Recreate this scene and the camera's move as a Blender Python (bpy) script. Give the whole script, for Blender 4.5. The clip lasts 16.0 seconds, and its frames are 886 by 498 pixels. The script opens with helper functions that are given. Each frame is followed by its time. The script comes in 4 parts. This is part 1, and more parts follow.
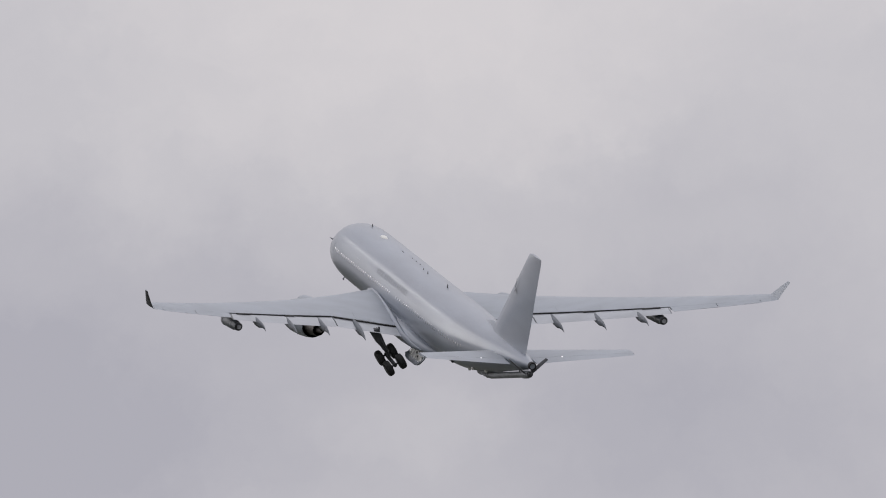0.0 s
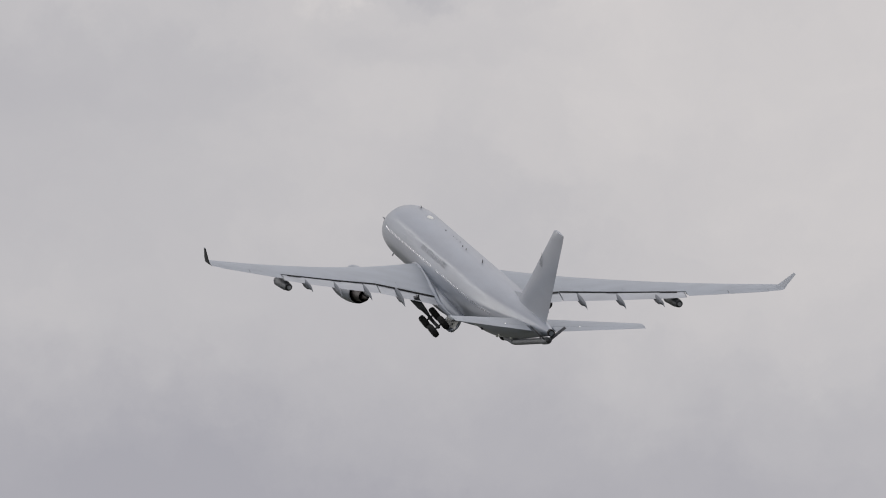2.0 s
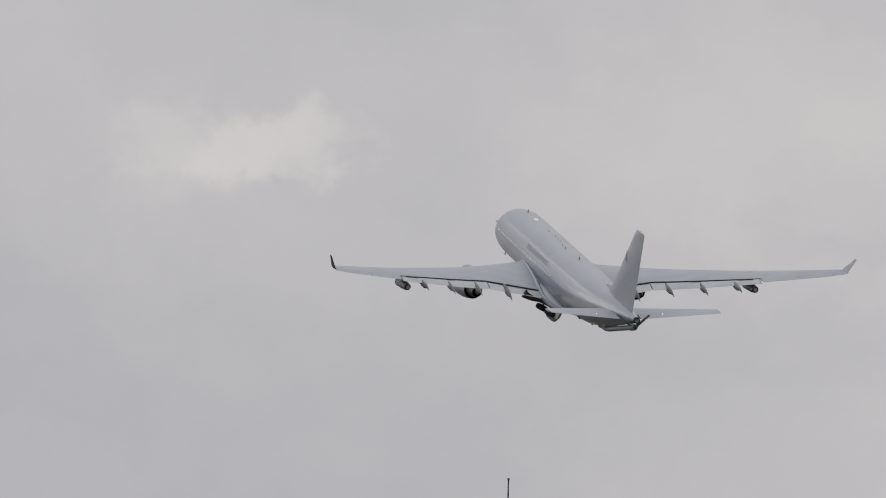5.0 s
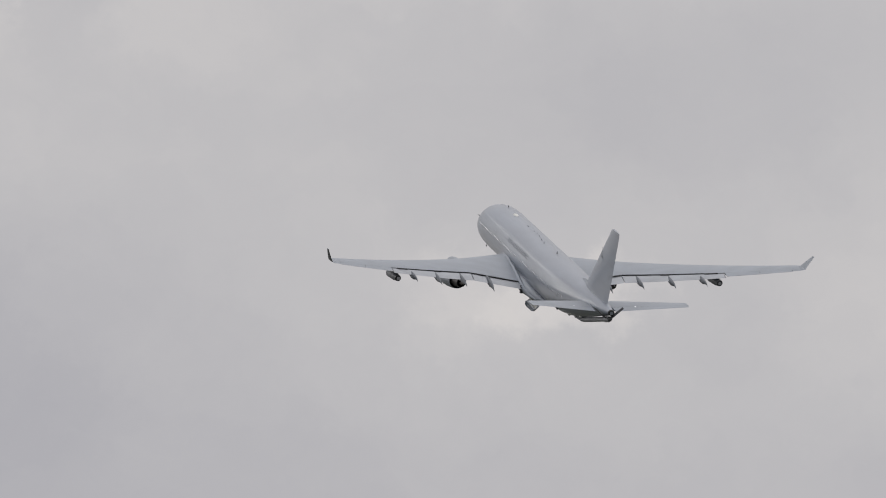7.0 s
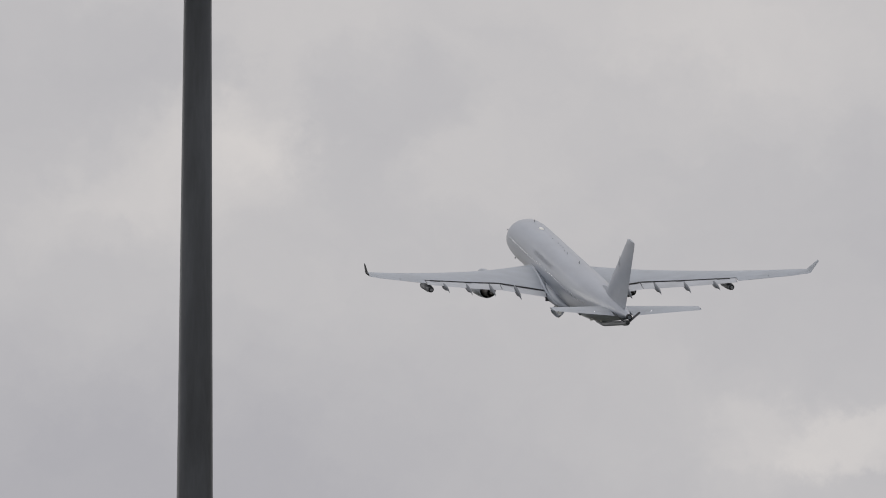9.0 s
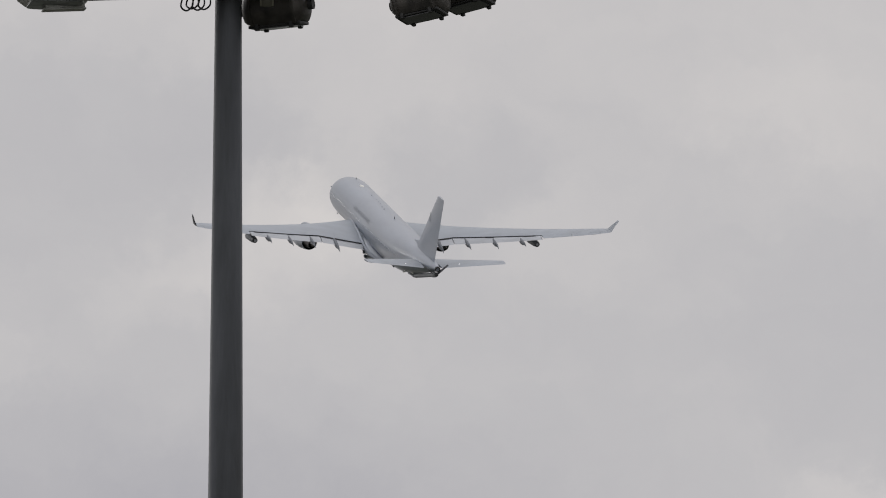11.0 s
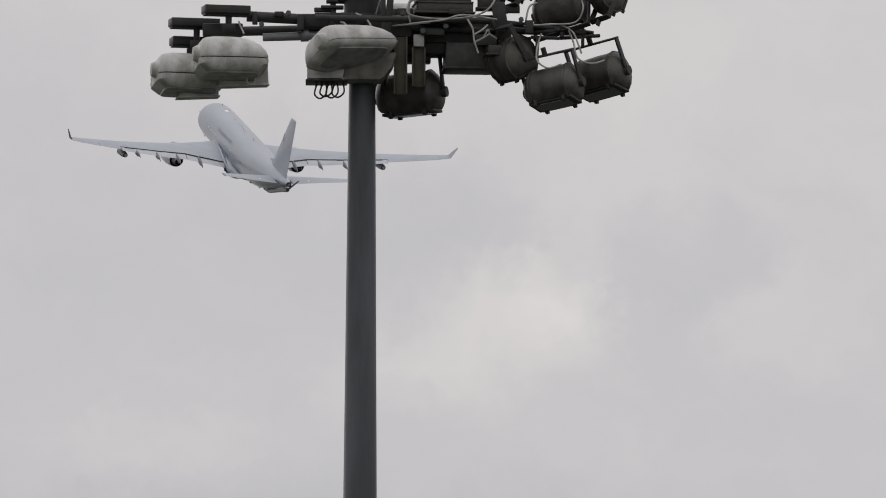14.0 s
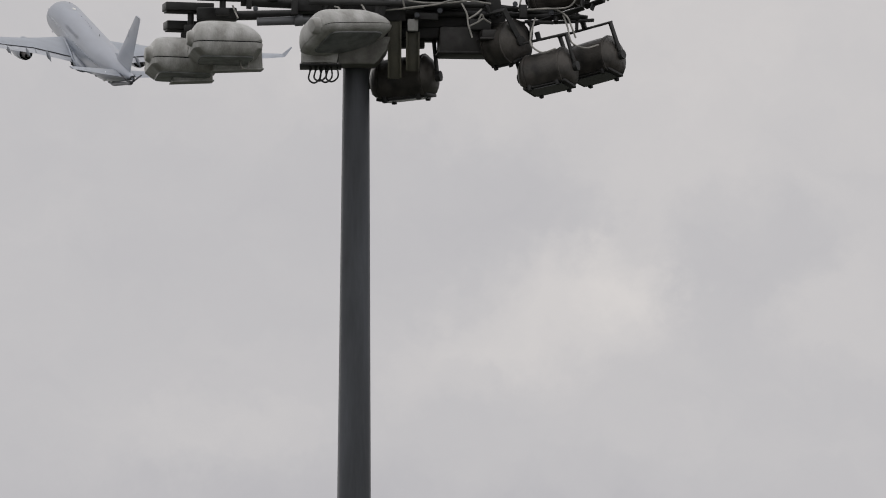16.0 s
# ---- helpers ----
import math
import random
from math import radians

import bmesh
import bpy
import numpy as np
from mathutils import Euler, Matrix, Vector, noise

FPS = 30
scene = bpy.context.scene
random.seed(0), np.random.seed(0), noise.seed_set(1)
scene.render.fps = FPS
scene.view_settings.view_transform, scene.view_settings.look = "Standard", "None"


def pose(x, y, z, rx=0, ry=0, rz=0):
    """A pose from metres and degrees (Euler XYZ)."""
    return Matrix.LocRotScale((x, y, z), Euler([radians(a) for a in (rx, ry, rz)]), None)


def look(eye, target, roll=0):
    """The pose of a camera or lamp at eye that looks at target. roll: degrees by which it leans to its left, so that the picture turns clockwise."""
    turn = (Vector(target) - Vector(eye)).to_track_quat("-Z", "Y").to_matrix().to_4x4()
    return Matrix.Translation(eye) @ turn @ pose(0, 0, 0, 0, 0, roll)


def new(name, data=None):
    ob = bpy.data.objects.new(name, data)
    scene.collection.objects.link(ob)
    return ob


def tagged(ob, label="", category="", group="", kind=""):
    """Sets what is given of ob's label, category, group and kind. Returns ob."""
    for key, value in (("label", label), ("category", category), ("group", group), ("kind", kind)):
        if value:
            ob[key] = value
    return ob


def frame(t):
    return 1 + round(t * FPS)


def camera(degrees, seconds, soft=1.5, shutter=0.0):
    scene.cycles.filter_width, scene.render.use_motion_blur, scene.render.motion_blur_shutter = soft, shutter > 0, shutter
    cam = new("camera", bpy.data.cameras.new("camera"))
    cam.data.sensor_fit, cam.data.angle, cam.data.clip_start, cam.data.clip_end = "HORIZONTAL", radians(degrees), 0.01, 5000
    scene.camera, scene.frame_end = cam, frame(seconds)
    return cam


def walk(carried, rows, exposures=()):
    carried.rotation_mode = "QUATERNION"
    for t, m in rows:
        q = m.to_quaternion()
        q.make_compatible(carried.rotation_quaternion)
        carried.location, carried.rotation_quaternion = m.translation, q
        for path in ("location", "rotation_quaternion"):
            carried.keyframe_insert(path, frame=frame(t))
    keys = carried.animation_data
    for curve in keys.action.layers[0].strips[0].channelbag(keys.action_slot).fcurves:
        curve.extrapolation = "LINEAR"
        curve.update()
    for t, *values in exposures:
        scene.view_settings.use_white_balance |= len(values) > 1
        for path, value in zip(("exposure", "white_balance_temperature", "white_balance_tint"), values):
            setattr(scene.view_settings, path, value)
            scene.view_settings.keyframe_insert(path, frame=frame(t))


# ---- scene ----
cam = camera(3.0, 16.0, soft=1.0)
CAM_ROWS = (
    (0, 3.4531, -6.1162),
    (0.2, 3.5531, -6.0030),
    (0.3, 3.6051, -5.9284),
    (0.5, 3.6990, -5.6952),
    (0.7, 3.7431, -5.5078),
    (0.8, 3.7664, -5.4386),
    (1, 3.8405, -5.2514),
    (1.2, 3.9171, -5.0647),
    (1.3, 3.9437, -4.9994),
    (1.5, 4.0119, -4.8813),
    (1.7, 4.0449, -4.8097),
    (1.8, 4.0642, -4.7618),
    (2, 4.1075, -4.6142),
    (2.2, 4.1617, -4.5032),
    (2.3, 4.2011, -4.4496),
    (2.5, 4.2831, -4.2821),
    (2.6, 4.3380, -4.1840),
    (2.7, 4.3520, -4.0880),
    (2.8, 4.4019, -4.0787),
    (2.9, 4.4491, -4.3941),
    (3, 4.4379, -4.2656),
    (3.1, 4.3980, -4.2560),
    (3.3, 4.4641, -4.1684),
    (3.5, 4.5657, -4.0277),
    (3.6, 4.5580, -3.9190),
    (3.8, 4.6784, -3.6616),
    (4, 4.7564, -3.4848),
    (4.2, 4.8416, -3.2868),
    (4.3, 4.8807, -3.1673),
    (4.5, 4.9302, -2.9667),
    (4.7, 4.9627, -2.8017),
    (6.8, 5.4506, -1.8198),
    (7, 5.5133, -1.7249),
    (7.2, 5.5319, -1.6376),
    (7.5, 5.5927, -1.6164),
    (7.7, 5.6339, -1.5588),
    (8, 5.7518, -1.3596),
    (8.2, 5.8151, -1.1934),
    (8.5, 5.9638, -1.0216),
    (8.7, 6.0080, -0.9434),
    (9, 6.0063, -0.8380),
    (9.2, 6.0156, -0.7990),
    (9.5, 6.0418, -0.8592),
    (9.7, 6.0704, -0.8852),
    (11.8, 6.4711, -0.5170),
    (12, 6.5515, -0.4591),
    (12.3, 6.6807, -0.3723),
    (12.5, 6.7029, -0.2662),
    (12.7, 6.6939, -0.2864),
    (13, 6.6483, -0.3395),
    (13.2, 6.6530, -0.3871),
    (13.5, 6.6424, -0.4408),
    (13.7, 6.6189, -0.3551),
    (14, 6.5556, -0.2788),
    (14.3, 6.5434, -0.2908),
    (14.5, 6.5373, -0.3791),
    (14.7, 6.5236, -0.4034),
    (15, 6.4779, -0.4466),
    (15.2, 6.4693, -0.4531),
    (15.5, 6.5104, -0.4495),
    (15.7, 6.5146, -0.4042),
    (16, 6.5029, -0.2991),
)
AIR_ROWS = (
    (0, 160.73, 1508.71, 87.84, 16.61, -1.71, 11.26),
    (0.5, 154.57, 1544.88, 95.22, 16.95, -0.74, 11.33),
    (1, 148.39, 1581.07, 102.63, 17.13, 0.14, 11.45),
    (1.5, 142.20, 1617.30, 110.07, 17.14, 0.83, 11.61),
    (2, 135.99, 1653.56, 117.55, 17.08, 1.24, 11.68),
    (2.5, 129.78, 1689.87, 125.06, 17.06, 1.39, 11.76),
    (2.8, 126.04, 1711.67, 129.58, 17.09, 1.35, 11.82),
    (2.9, 124.79, 1718.95, 131.09, 17.10, 1.33, 11.84),
    (3, 123.28, 1726.23, 132.61, 17.11, 1.30, 11.86),
    (3.5, 117.09, 1762.59, 140.23, 17.23, 0.87, 11.93),
    (4, 111.01, 1798.97, 147.87, 17.43, 0.02, 11.88),
    (4.5, 104.99, 1835.43, 155.42, 17.61, -0.67, 11.75),
    (4.7, 102.58, 1850.04, 158.35, 17.64, -0.80, 11.72),
    (5.4, 93.67, 1901.13, 169.17, 18.08, -0.73, 12.25),
    (6.1, 84.72, 1952.29, 180.06, 18.53, -0.66, 12.77),
    (6.8, 75.76, 2003.52, 191.02, 18.97, -0.59, 13.29),
    (7, 73.22, 2018.18, 194.15, 19.00, -0.52, 13.33),
    (7.5, 66.87, 2054.81, 201.99, 19.10, -0.26, 13.63),
    (8, 60.93, 2091.49, 209.87, 19.15, -0.34, 13.82),
    (8.5, 54.48, 2128.25, 217.78, 19.10, -0.91, 13.67),
    (9, 48.04, 2165.00, 225.73, 18.99, -1.89, 13.40),
    (9.5, 41.57, 2201.74, 233.70, 18.86, -2.55, 13.38),
    (9.7, 39.10, 2216.46, 236.90, 18.85, -2.64, 13.37),
    (10.4, 29.83, 2268.06, 247.98, 19.19, -1.61, 13.40),
    (11.1, 20.54, 2319.74, 259.14, 19.54, -0.59, 13.42),
    (11.8, 11.22, 2371.48, 270.36, 19.89, 0.44, 13.44),
    (12, 8.68, 2386.26, 273.70, 19.90, 0.46, 13.45),
    (12.5, 2.43, 2423.21, 282.28, 19.86, 0.45, 13.50),
    (13, -3.87, 2460.27, 290.62, 19.64, 0.34, 13.54),
    (13.5, -10.44, 2497.41, 299.26, 19.52, 0.51, 13.47),
    (14, -17.34, 2534.54, 307.53, 19.60, 1.08, 13.62),
    (14.5, -24.24, 2571.86, 315.80, 19.82, 1.74, 14.15),
    (15, -30.21, 2609.29, 323.77, 19.88, 1.95, 14.32),
    (15.5, -35.96, 2646.68, 331.88, 19.89, 1.96, 14.34),
    (16, -42.08, 2684.00, 339.90, 19.89, 1.96, 14.46),
)

# seconds, swing of the legs, how far their pivots have drawn inward and down
LEG_ROWS = ((0, 30, 0, 0), (1, 35.5, 0, 0), (2, 42.5, 0, 0), (2.5, 49, 0, 0), (3.0, 54, 0.03, 0), (3.5, 56.5, 0.05, 0), (4.5, 59.5, 0.06, 0.08), (5.5, 75, 0.95, 0.4), (6.5, 90, 2.2, 0.8), (7.5, 90, 2.2, 0.8), (16, 90, 2.2, 0.8))
EYE = (0.0, 0.0, 1.6)
walk(cam, [(t, pose(*EYE, 90 + up, 0, turn)) for t, up, turn in CAM_ROWS],
     exposures=((0, 0.14, 6380, 13), (1.0, 0.08, 6430, 12), (2.0, 0.04, 6470, 11), (3.5, 0.0, 6510, 10), (8.5, 0.05, 6510, 10), (9.5, 0.0, 6510, 10), (11.8, 0.08, 6510, 10), (12.5, 0.16, 6510, 10), (14.0, 0.14, 6510, 10), (16, 0.08, 6510, 10)))

# ---- world: a closed overcast, with thin bright breaks and darker banks ----
def sky_way(az, el):
    a, e = radians(az), radians(el)
    return math.sin(a) * math.cos(e), math.cos(a) * math.cos(e), math.sin(e)


# clouds: azimuth (to the right), elevation, half width, half height in degrees, strength, softness of the edge
BANKS = (
    (4.70, 3.00, 1.80, 0.60, -0.190, 0.9), (5.90, 4.80, 1.80, 0.60, 0.140, 0.9), (-1.30, 5.00, 1.80, 0.60, -0.180, 0.9), (1.40, 4.20, 1.80, 0.60, -0.105, 0.9),
    (3.50, 5.40, 0.70, 0.35, 0.090, 0.9), (7.10, 2.80, 0.70, 0.70, -0.160, 0.9), (0.50, 7.00, 1.10, 0.50, 0.048, 0.9), (3.20, 3.40, 0.70, 0.35, -0.150, 0.9),
    (2.00, 6.00, 0.70, 0.35, -0.060, 0.9), (6.20, 4.00, 0.70, 0.35, 0.072, 0.9), (4.40, 2.80, 0.70, 0.35, -0.150, 0.9), (1.70, 6.80, 0.70, 0.35, 0.070, 0.9),
    (-0.60, 7.40, 1.40, 0.45, 0.060, 0.9), (3.20, 4.00, 0.70, 0.35, 0.056, 0.9), (0.80, 5.20, 0.70, 0.35, 0.039, 0.9),
)
BREAKS = (
    (4.13, 5.22, 0.15, 0.24, 0.12, 0.4), (4.75, 5.54, 0.85, 0.27, 0.15, 0.3), (5.10, 5.13, 0.38, 0.16, 0.12, 0.5), (1.50, 5.38, 0.34, 0.13, 0.07, 0.6),
    (1.70, 5.36, 0.28, 0.12, 0.08, 0.4), (1.32, 5.22, 0.20, 0.12, 0.03, 0.7), (-0.60, 6.30, 0.32, 0.19, 0.105, 0.8), (-0.37, 6.45, 0.17, 0.12, 0.065, 0.8), (-0.48, 6.38, 0.20, 0.13, 0.03, 0.9),
    (0.38, 6.27, 0.22, 0.16, 0.03, 0.8), (-0.90, 6.12, 0.30, 0.14, 0.04, 0.8), (-0.10, 6.68, 0.30, 0.10, 0.03, 0.8), (-1.84, 5.89, 0.50, 0.11, 0.05, 0.8),
    (1.27, 6.72, 0.40, 0.15, 0.04, 0.8), (5.38, 3.72, 0.50, 0.30, 0.05, 0.9), (6.05, 2.88, 0.32, 0.15, 0.06, 0.8),
)
BILLOWS = (
    (4.56, 5.12, 0.17, 0.15, -0.10, 0.45), (4.38, 5.03, 0.16, 0.08, -0.06, 0.6), (4.80, 4.99, 0.13, 0.09, -0.04, 0.6), (3.62, 5.12, 0.38, 0.22, -0.05, 0.6),
    (4.45, 4.84, 0.45, 0.12, -0.04, 0.7), (0.04, 6.49, 0.26, 0.20, -0.06, 0.6), (-1.00, 6.62, 0.50, 0.20, -0.045, 0.8), (2.22, 5.25, 0.28, 0.20, -0.03, 0.7),
    (4.60, 4.25, 0.30, 0.30, -0.05, 0.9), (6.80, 3.67, 0.50, 0.12, -0.04, 0.9), (3.30, 4.70, 0.62, 0.16, -0.06, 0.8),
)


def cloud_colour(nt, d):
    """The overcast's colour in the direction d: banks and breaks with ragged edges."""
    N, L = nt.nodes, nt.links

    def node(kind, **kw):
        n = N.new(kind)
        for k, v in kw.items():
            n.inputs[k].default_value = v
        return n

    def mth(op, a, b):
        n = N.new("ShaderNodeMath")
        n.operation = op
        for i, v in enumerate((a, b)):
            if isinstance(v, (int, float)):
                n.inputs[i].default_value = v
            else:
                L.new(v, n.inputs[i])
        return n.outputs[0]

    def vec(op, a, b):
        n = N.new("ShaderNodeVectorMath")
        n.operation = op
        for i, v in enumerate((a, b)):
            if isinstance(v, (tuple, list)):
                n.inputs[i].default_value = v
            else:
                L.new(v, n.inputs[i])
        return n

    warp = node("ShaderNodeTexNoise", Scale=190.0, Detail=8.0, Roughness=0.62)
    L.new(d, warp.inputs["Vector"])
    off = vec("MULTIPLY", vec("SUBTRACT", warp.outputs["Color"], (0.5, 0.5, 0.5)).outputs[0], (0.011, 0.0, 0.009)).outputs[0]
    dw = vec("ADD", d, off).outputs[0]
    # broad banks and finer billows, stretched along the horizon
    big = node("ShaderNodeTexNoise", Scale=1.0, Detail=5.0, Roughness=0.5)
    L.new(vec("MULTIPLY", dw, (34.0, 34.0, 62.0)).outputs[0], big.inputs["Vector"])
    fine = node("ShaderNodeTexNoise", Scale=1.0, Detail=7.0, Roughness=0.58)
    L.new(vec("MULTIPLY", dw, (120.0, 120.0, 190.0)).outputs[0], fine.inputs["Vector"])
    v = mth("ADD", mth("MULTIPLY", mth("SUBTRACT", big.outputs["Fac"], 0.5), 0.10),
            mth("MULTIPLY", mth("SUBTRACT", fine.outputs["Fac"], 0.5), 0.13))
    for az, el, rx, rz, amp, soft in BANKS + BREAKS + BILLOWS:
        diff = vec("SUBTRACT", dw, sky_way(az, el)).outputs[0]
        size = vec("MULTIPLY", diff, (1 / radians(rx), 1 / radians(rx), 1 / radians(rz))).outputs[0]
        ln = N.new("ShaderNodeVectorMath")
        ln.operation = "LENGTH"
        L.new(size, ln.inputs[0])
        mr = N.new("ShaderNodeMapRange")
        mr.interpolation_type = "SMOOTHERSTEP"
        L.new(ln.outputs["Value"], mr.inputs["Value"])
        mr.inputs["From Min"].default_value, mr.inputs["From Max"].default_value = 1 + soft, 1 - soft
        mr.inputs["To Min"].default_value, mr.inputs["To Max"].default_value = 0.0, amp
        v = mth("ADD", v, mr.outputs["Result"])
    ramp = N.new("ShaderNodeValToRGB")
    L.new(mth("ADD", mth("MULTIPLY", v, 1.6), 0.5), ramp.inputs["Fac"])
    e = ramp.color_ramp.elements
    e[0].position, e[0].color = 0.1, (0.392, 0.390, 0.424, 1)
    e[1].position, e[1].color = 0.9, (0.690, 0.660, 0.642, 1)
    m = e.new(0.5)
    m.color = (0.517, 0.508, 0.520, 1)
    # an overcast sky is brighter overhead than near the horizon
    sep = N.new("ShaderNodeSeparateXYZ")
    L.new(d, sep.inputs[0])
    lift = mth("ADD", mth("MULTIPLY", mth("MAXIMUM", mth("SUBTRACT", sep.outputs["Z"], 0.14), 0.0), ZENITH), 1.0)
    cloud = vec("SCALE", ramp.outputs["Color"], (0, 0, 0))
    L.new(lift, cloud.inputs["Scale"])
    return cloud.outputs[0]


def build_world():
    w = bpy.data.worlds.new("overcast")
    w.use_nodes = True
    scene.world = w
    nt = w.node_tree
    N, L = nt.nodes, nt.links
    N.clear()
    cloud = cloud_colour(nt, N.new("ShaderNodeTexCoord").outputs["Generated"])
    sky = N.new("ShaderNodeTexSky")
    sky.sky_type, sky.sun_disc = "NISHITA", False
    sky.sun_elevation, sky.sun_rotation = radians(SUN_UP), radians(SUN_TURN)
    bg1, bg2 = N.new("ShaderNodeBackground"), N.new("ShaderNodeBackground")
    bg1.inputs["Strength"].default_value, bg2.inputs["Strength"].default_value = 0.05, 1.0
    L.new(sky.outputs[0], bg1.inputs["Color"])
    L.new(cloud, bg2.inputs["Color"])
    mix = N.new("ShaderNodeMixShader")
    mix.inputs["Fac"].default_value = 0.97
    L.new(bg1.outputs[0], mix.inputs[1])
    L.new(bg2.outputs[0], mix.inputs[2])
    L.new(mix.outputs[0], N.new("ShaderNodeOutputWorld").inputs["Surface"])


def cloud_material():
    m = bpy.data.materials.new("overcast_cloud")
    m.use_nodes = True
    N, L = m.node_tree.nodes, m.node_tree.links
    N.clear()
    unit = N.new("ShaderNodeVectorMath")
    unit.operation = "NORMALIZE"
    L.new(N.new("ShaderNodeTexCoord").outputs["Object"], unit.inputs[0])
    em = N.new("ShaderNodeEmission")
    em.inputs["Strength"].default_value = 0.975
    L.new(cloud_colour(m.node_tree, unit.outputs[0]), em.inputs["Color"])
    L.new(em.outputs[0], N.new("ShaderNodeOutputMaterial").inputs["Surface"])
    return m


ZENITH = 1.2
SUN_UP, SUN_TURN = 19.0, 324.0
build_world()
sun = new("sun", bpy.data.lights.new("sun", "SUN"))
sun.data.energy, sun.data.angle, sun.data.color = 0.32, radians(24), (1.0, 0.98, 0.95)
a_, e_ = radians(SUN_TURN), radians(SUN_UP)
sun.matrix_world = look((0, 0, 0), (-math.sin(a_) * math.cos(e_), -math.cos(a_) * math.cos(e_), -math.sin(e_)))


# ---- materials ----
def material(name, base, rough=0.5, metal=0.0, var=0.12, scale=2.0, fine=25.0, bump=0.02, streak=(1, 1, 1), second=None, coat=0.0, spec=0.5):
    """A surface with broad stains and fine grain in the object's own space."""
    m = bpy.data.materials.new(name)
    m.use_nodes = True
    nt = m.node_tree
    N, L = nt.nodes, nt.links
    b = N["Principled BSDF"]
    tc = N.new("ShaderNodeTexCoord")
    mp = N.new("ShaderNodeMapping")
    mp.inputs["Scale"].default_value = streak
    L.new(tc.outputs["Object"], mp.inputs["Vector"])
    n1, n2 = N.new("ShaderNodeTexNoise"), N.new("ShaderNodeTexNoise")
    for n, s, dt in ((n1, scale, 5), (n2, fine, 3)):
        n.inputs["Scale"].default_value, n.inputs["Detail"].default_value = s, dt
        L.new(mp.outputs[0], n.inputs["Vector"])
    ramp = N.new("ShaderNodeValToRGB")
    L.new(n1.outputs["Fac"], ramp.inputs["Fac"])
    dark = second or tuple(c * (1 - var * 2.2) for c in base)
    e = ramp.color_ramp.elements
    e[0].position, e[0].color = 0.32, (*dark, 1)
    e[1].position, e[1].color = 0.62, (*[min(1, c * (1 + var * 0.5)) for c in base], 1)
    grain = N.new("ShaderNodeMix")
    grain.data_type, grain.blend_type = "RGBA", "MULTIPLY"
    grain.inputs[0].default_value = min(1.0, var * 2)
    L.new(ramp.outputs[0], grain.inputs[6])
    L.new(n2.outputs["Color"], grain.inputs[7])
    hs = N.new("ShaderNodeRGBToBW")
    L.new(n2.outputs["Color"], hs.inputs[0])
    gr = N.new("ShaderNodeMapRange")
    gr.inputs["To Min"].default_value, gr.inputs["To Max"].default_value = 0.6, 1.35
    L.new(hs.outputs[0], gr.inputs["Value"])
    L.new(gr.outputs[0], grain.inputs[7])
    L.new(grain.outputs[2], b.inputs["Base Color"])
    rr = N.new("ShaderNodeMapRange")
    rr.inputs["To Min"].default_value, rr.inputs["To Max"].default_value = max(0.02, rough - 0.1), min(1, rough + 0.1)
    L.new(n1.outputs["Fac"], rr.inputs["Value"])
    L.new(rr.outputs[0], b.inputs["Roughness"])
    b.inputs["Metallic"].default_value = metal
    b.inputs["Coat Weight"].default_value, b.inputs["Coat Roughness"].default_value = coat, 0.22
    b.inputs["Specular IOR Level"].default_value = spec
    if bump:
        bp = N.new("ShaderNodeBump")
        bp.inputs["Strength"].default_value, bp.inputs["Distance"].default_value = 0.5, bump
        L.new(n2.outputs["Fac"], bp.inputs["Height"])
        L.new(bp.outputs[0], b.inputs["Normal"])
    return m


def glow(name, colour, power):
    m = bpy.data.materials.new(name)
    m.use_nodes = True
    b = m.node_tree.nodes["Principled BSDF"]
    b.inputs["Emission Color"].default_value, b.inputs["Emission Strength"].default_value = (*colour, 1), power
    return m


PAINT = material("grey_aircraft_paint", (0.262, 0.292, 0.342), 0.38, 0, 0.07, 0.35, 9.0, 0, streak=(1, 0.35, 1), coat=0.65)
# wing paint made paler: the light the turned-down flaps catch is in the colour
FLAP_LIT = material("lit_grey_flap_paint", (0.45, 0.47, 0.50), 0.42, 0, 0.06, 0.5, 7.0, 0, streak=(0.5, 1, 1))
WINGPAINT = material("grey_wing_paint", (0.35, 0.38, 0.42), 0.42, 0, 0.06, 0.5, 7.0, 0, streak=(0.5, 1, 1))
# half the hull's grey: the shade under the wings is put into the colour
FAIRSHADE = material("shaded_grey_fairing_paint", (0.135, 0.148, 0.168), 0.45, 0, 0.08, 1.0, 8.0, 0)
DARKGREY = material("dark_grey_composite", (0.05, 0.052, 0.058), 0.5, 0, 0.15, 1.5, 9.0, 0)
MIDGREY = material("mid_grey_paint", (0.30, 0.31, 0.33), 0.45, 0, 0.1, 1.5, 9.0, 0)
BLACK = material("black_shade_and_exhaust", (0.012, 0.012, 0.013), 0.7, 0, 0.2, 2.0, 9.0, 0)
RUBBER = material("tyre_rubber", (0.02, 0.02, 0.021), 0.8, 0, 0.2, 3.0, 20.0, 0.005)
# steel darkened: the shadow on the landing gear is put into its colour
STEEL = material("shaded_gear_steel", (0.085, 0.088, 0.095), 0.45, 0.4, 0.15, 3.0, 20.0, 0)
WHITE = material("white_primer", (0.84, 0.84, 0.80), 0.5, 0, 0.12, 2.5, 15.0, 0)
HOT = material("burnt_exhaust_metal", (0.10, 0.09, 0.085), 0.45, 0.7, 0.2, 1.5, 9.0, 0)
LIP = material("bare_aluminium_lip", (0.62, 0.63, 0.65), 0.25, 0.9, 0.05, 2.0, 9.0, 0)
CABIN_GLASS = material("cabin_window_glass", (0.62, 0.63, 0.65), 0.1, 0.75, 0.03, 2.0, 9.0, 0)
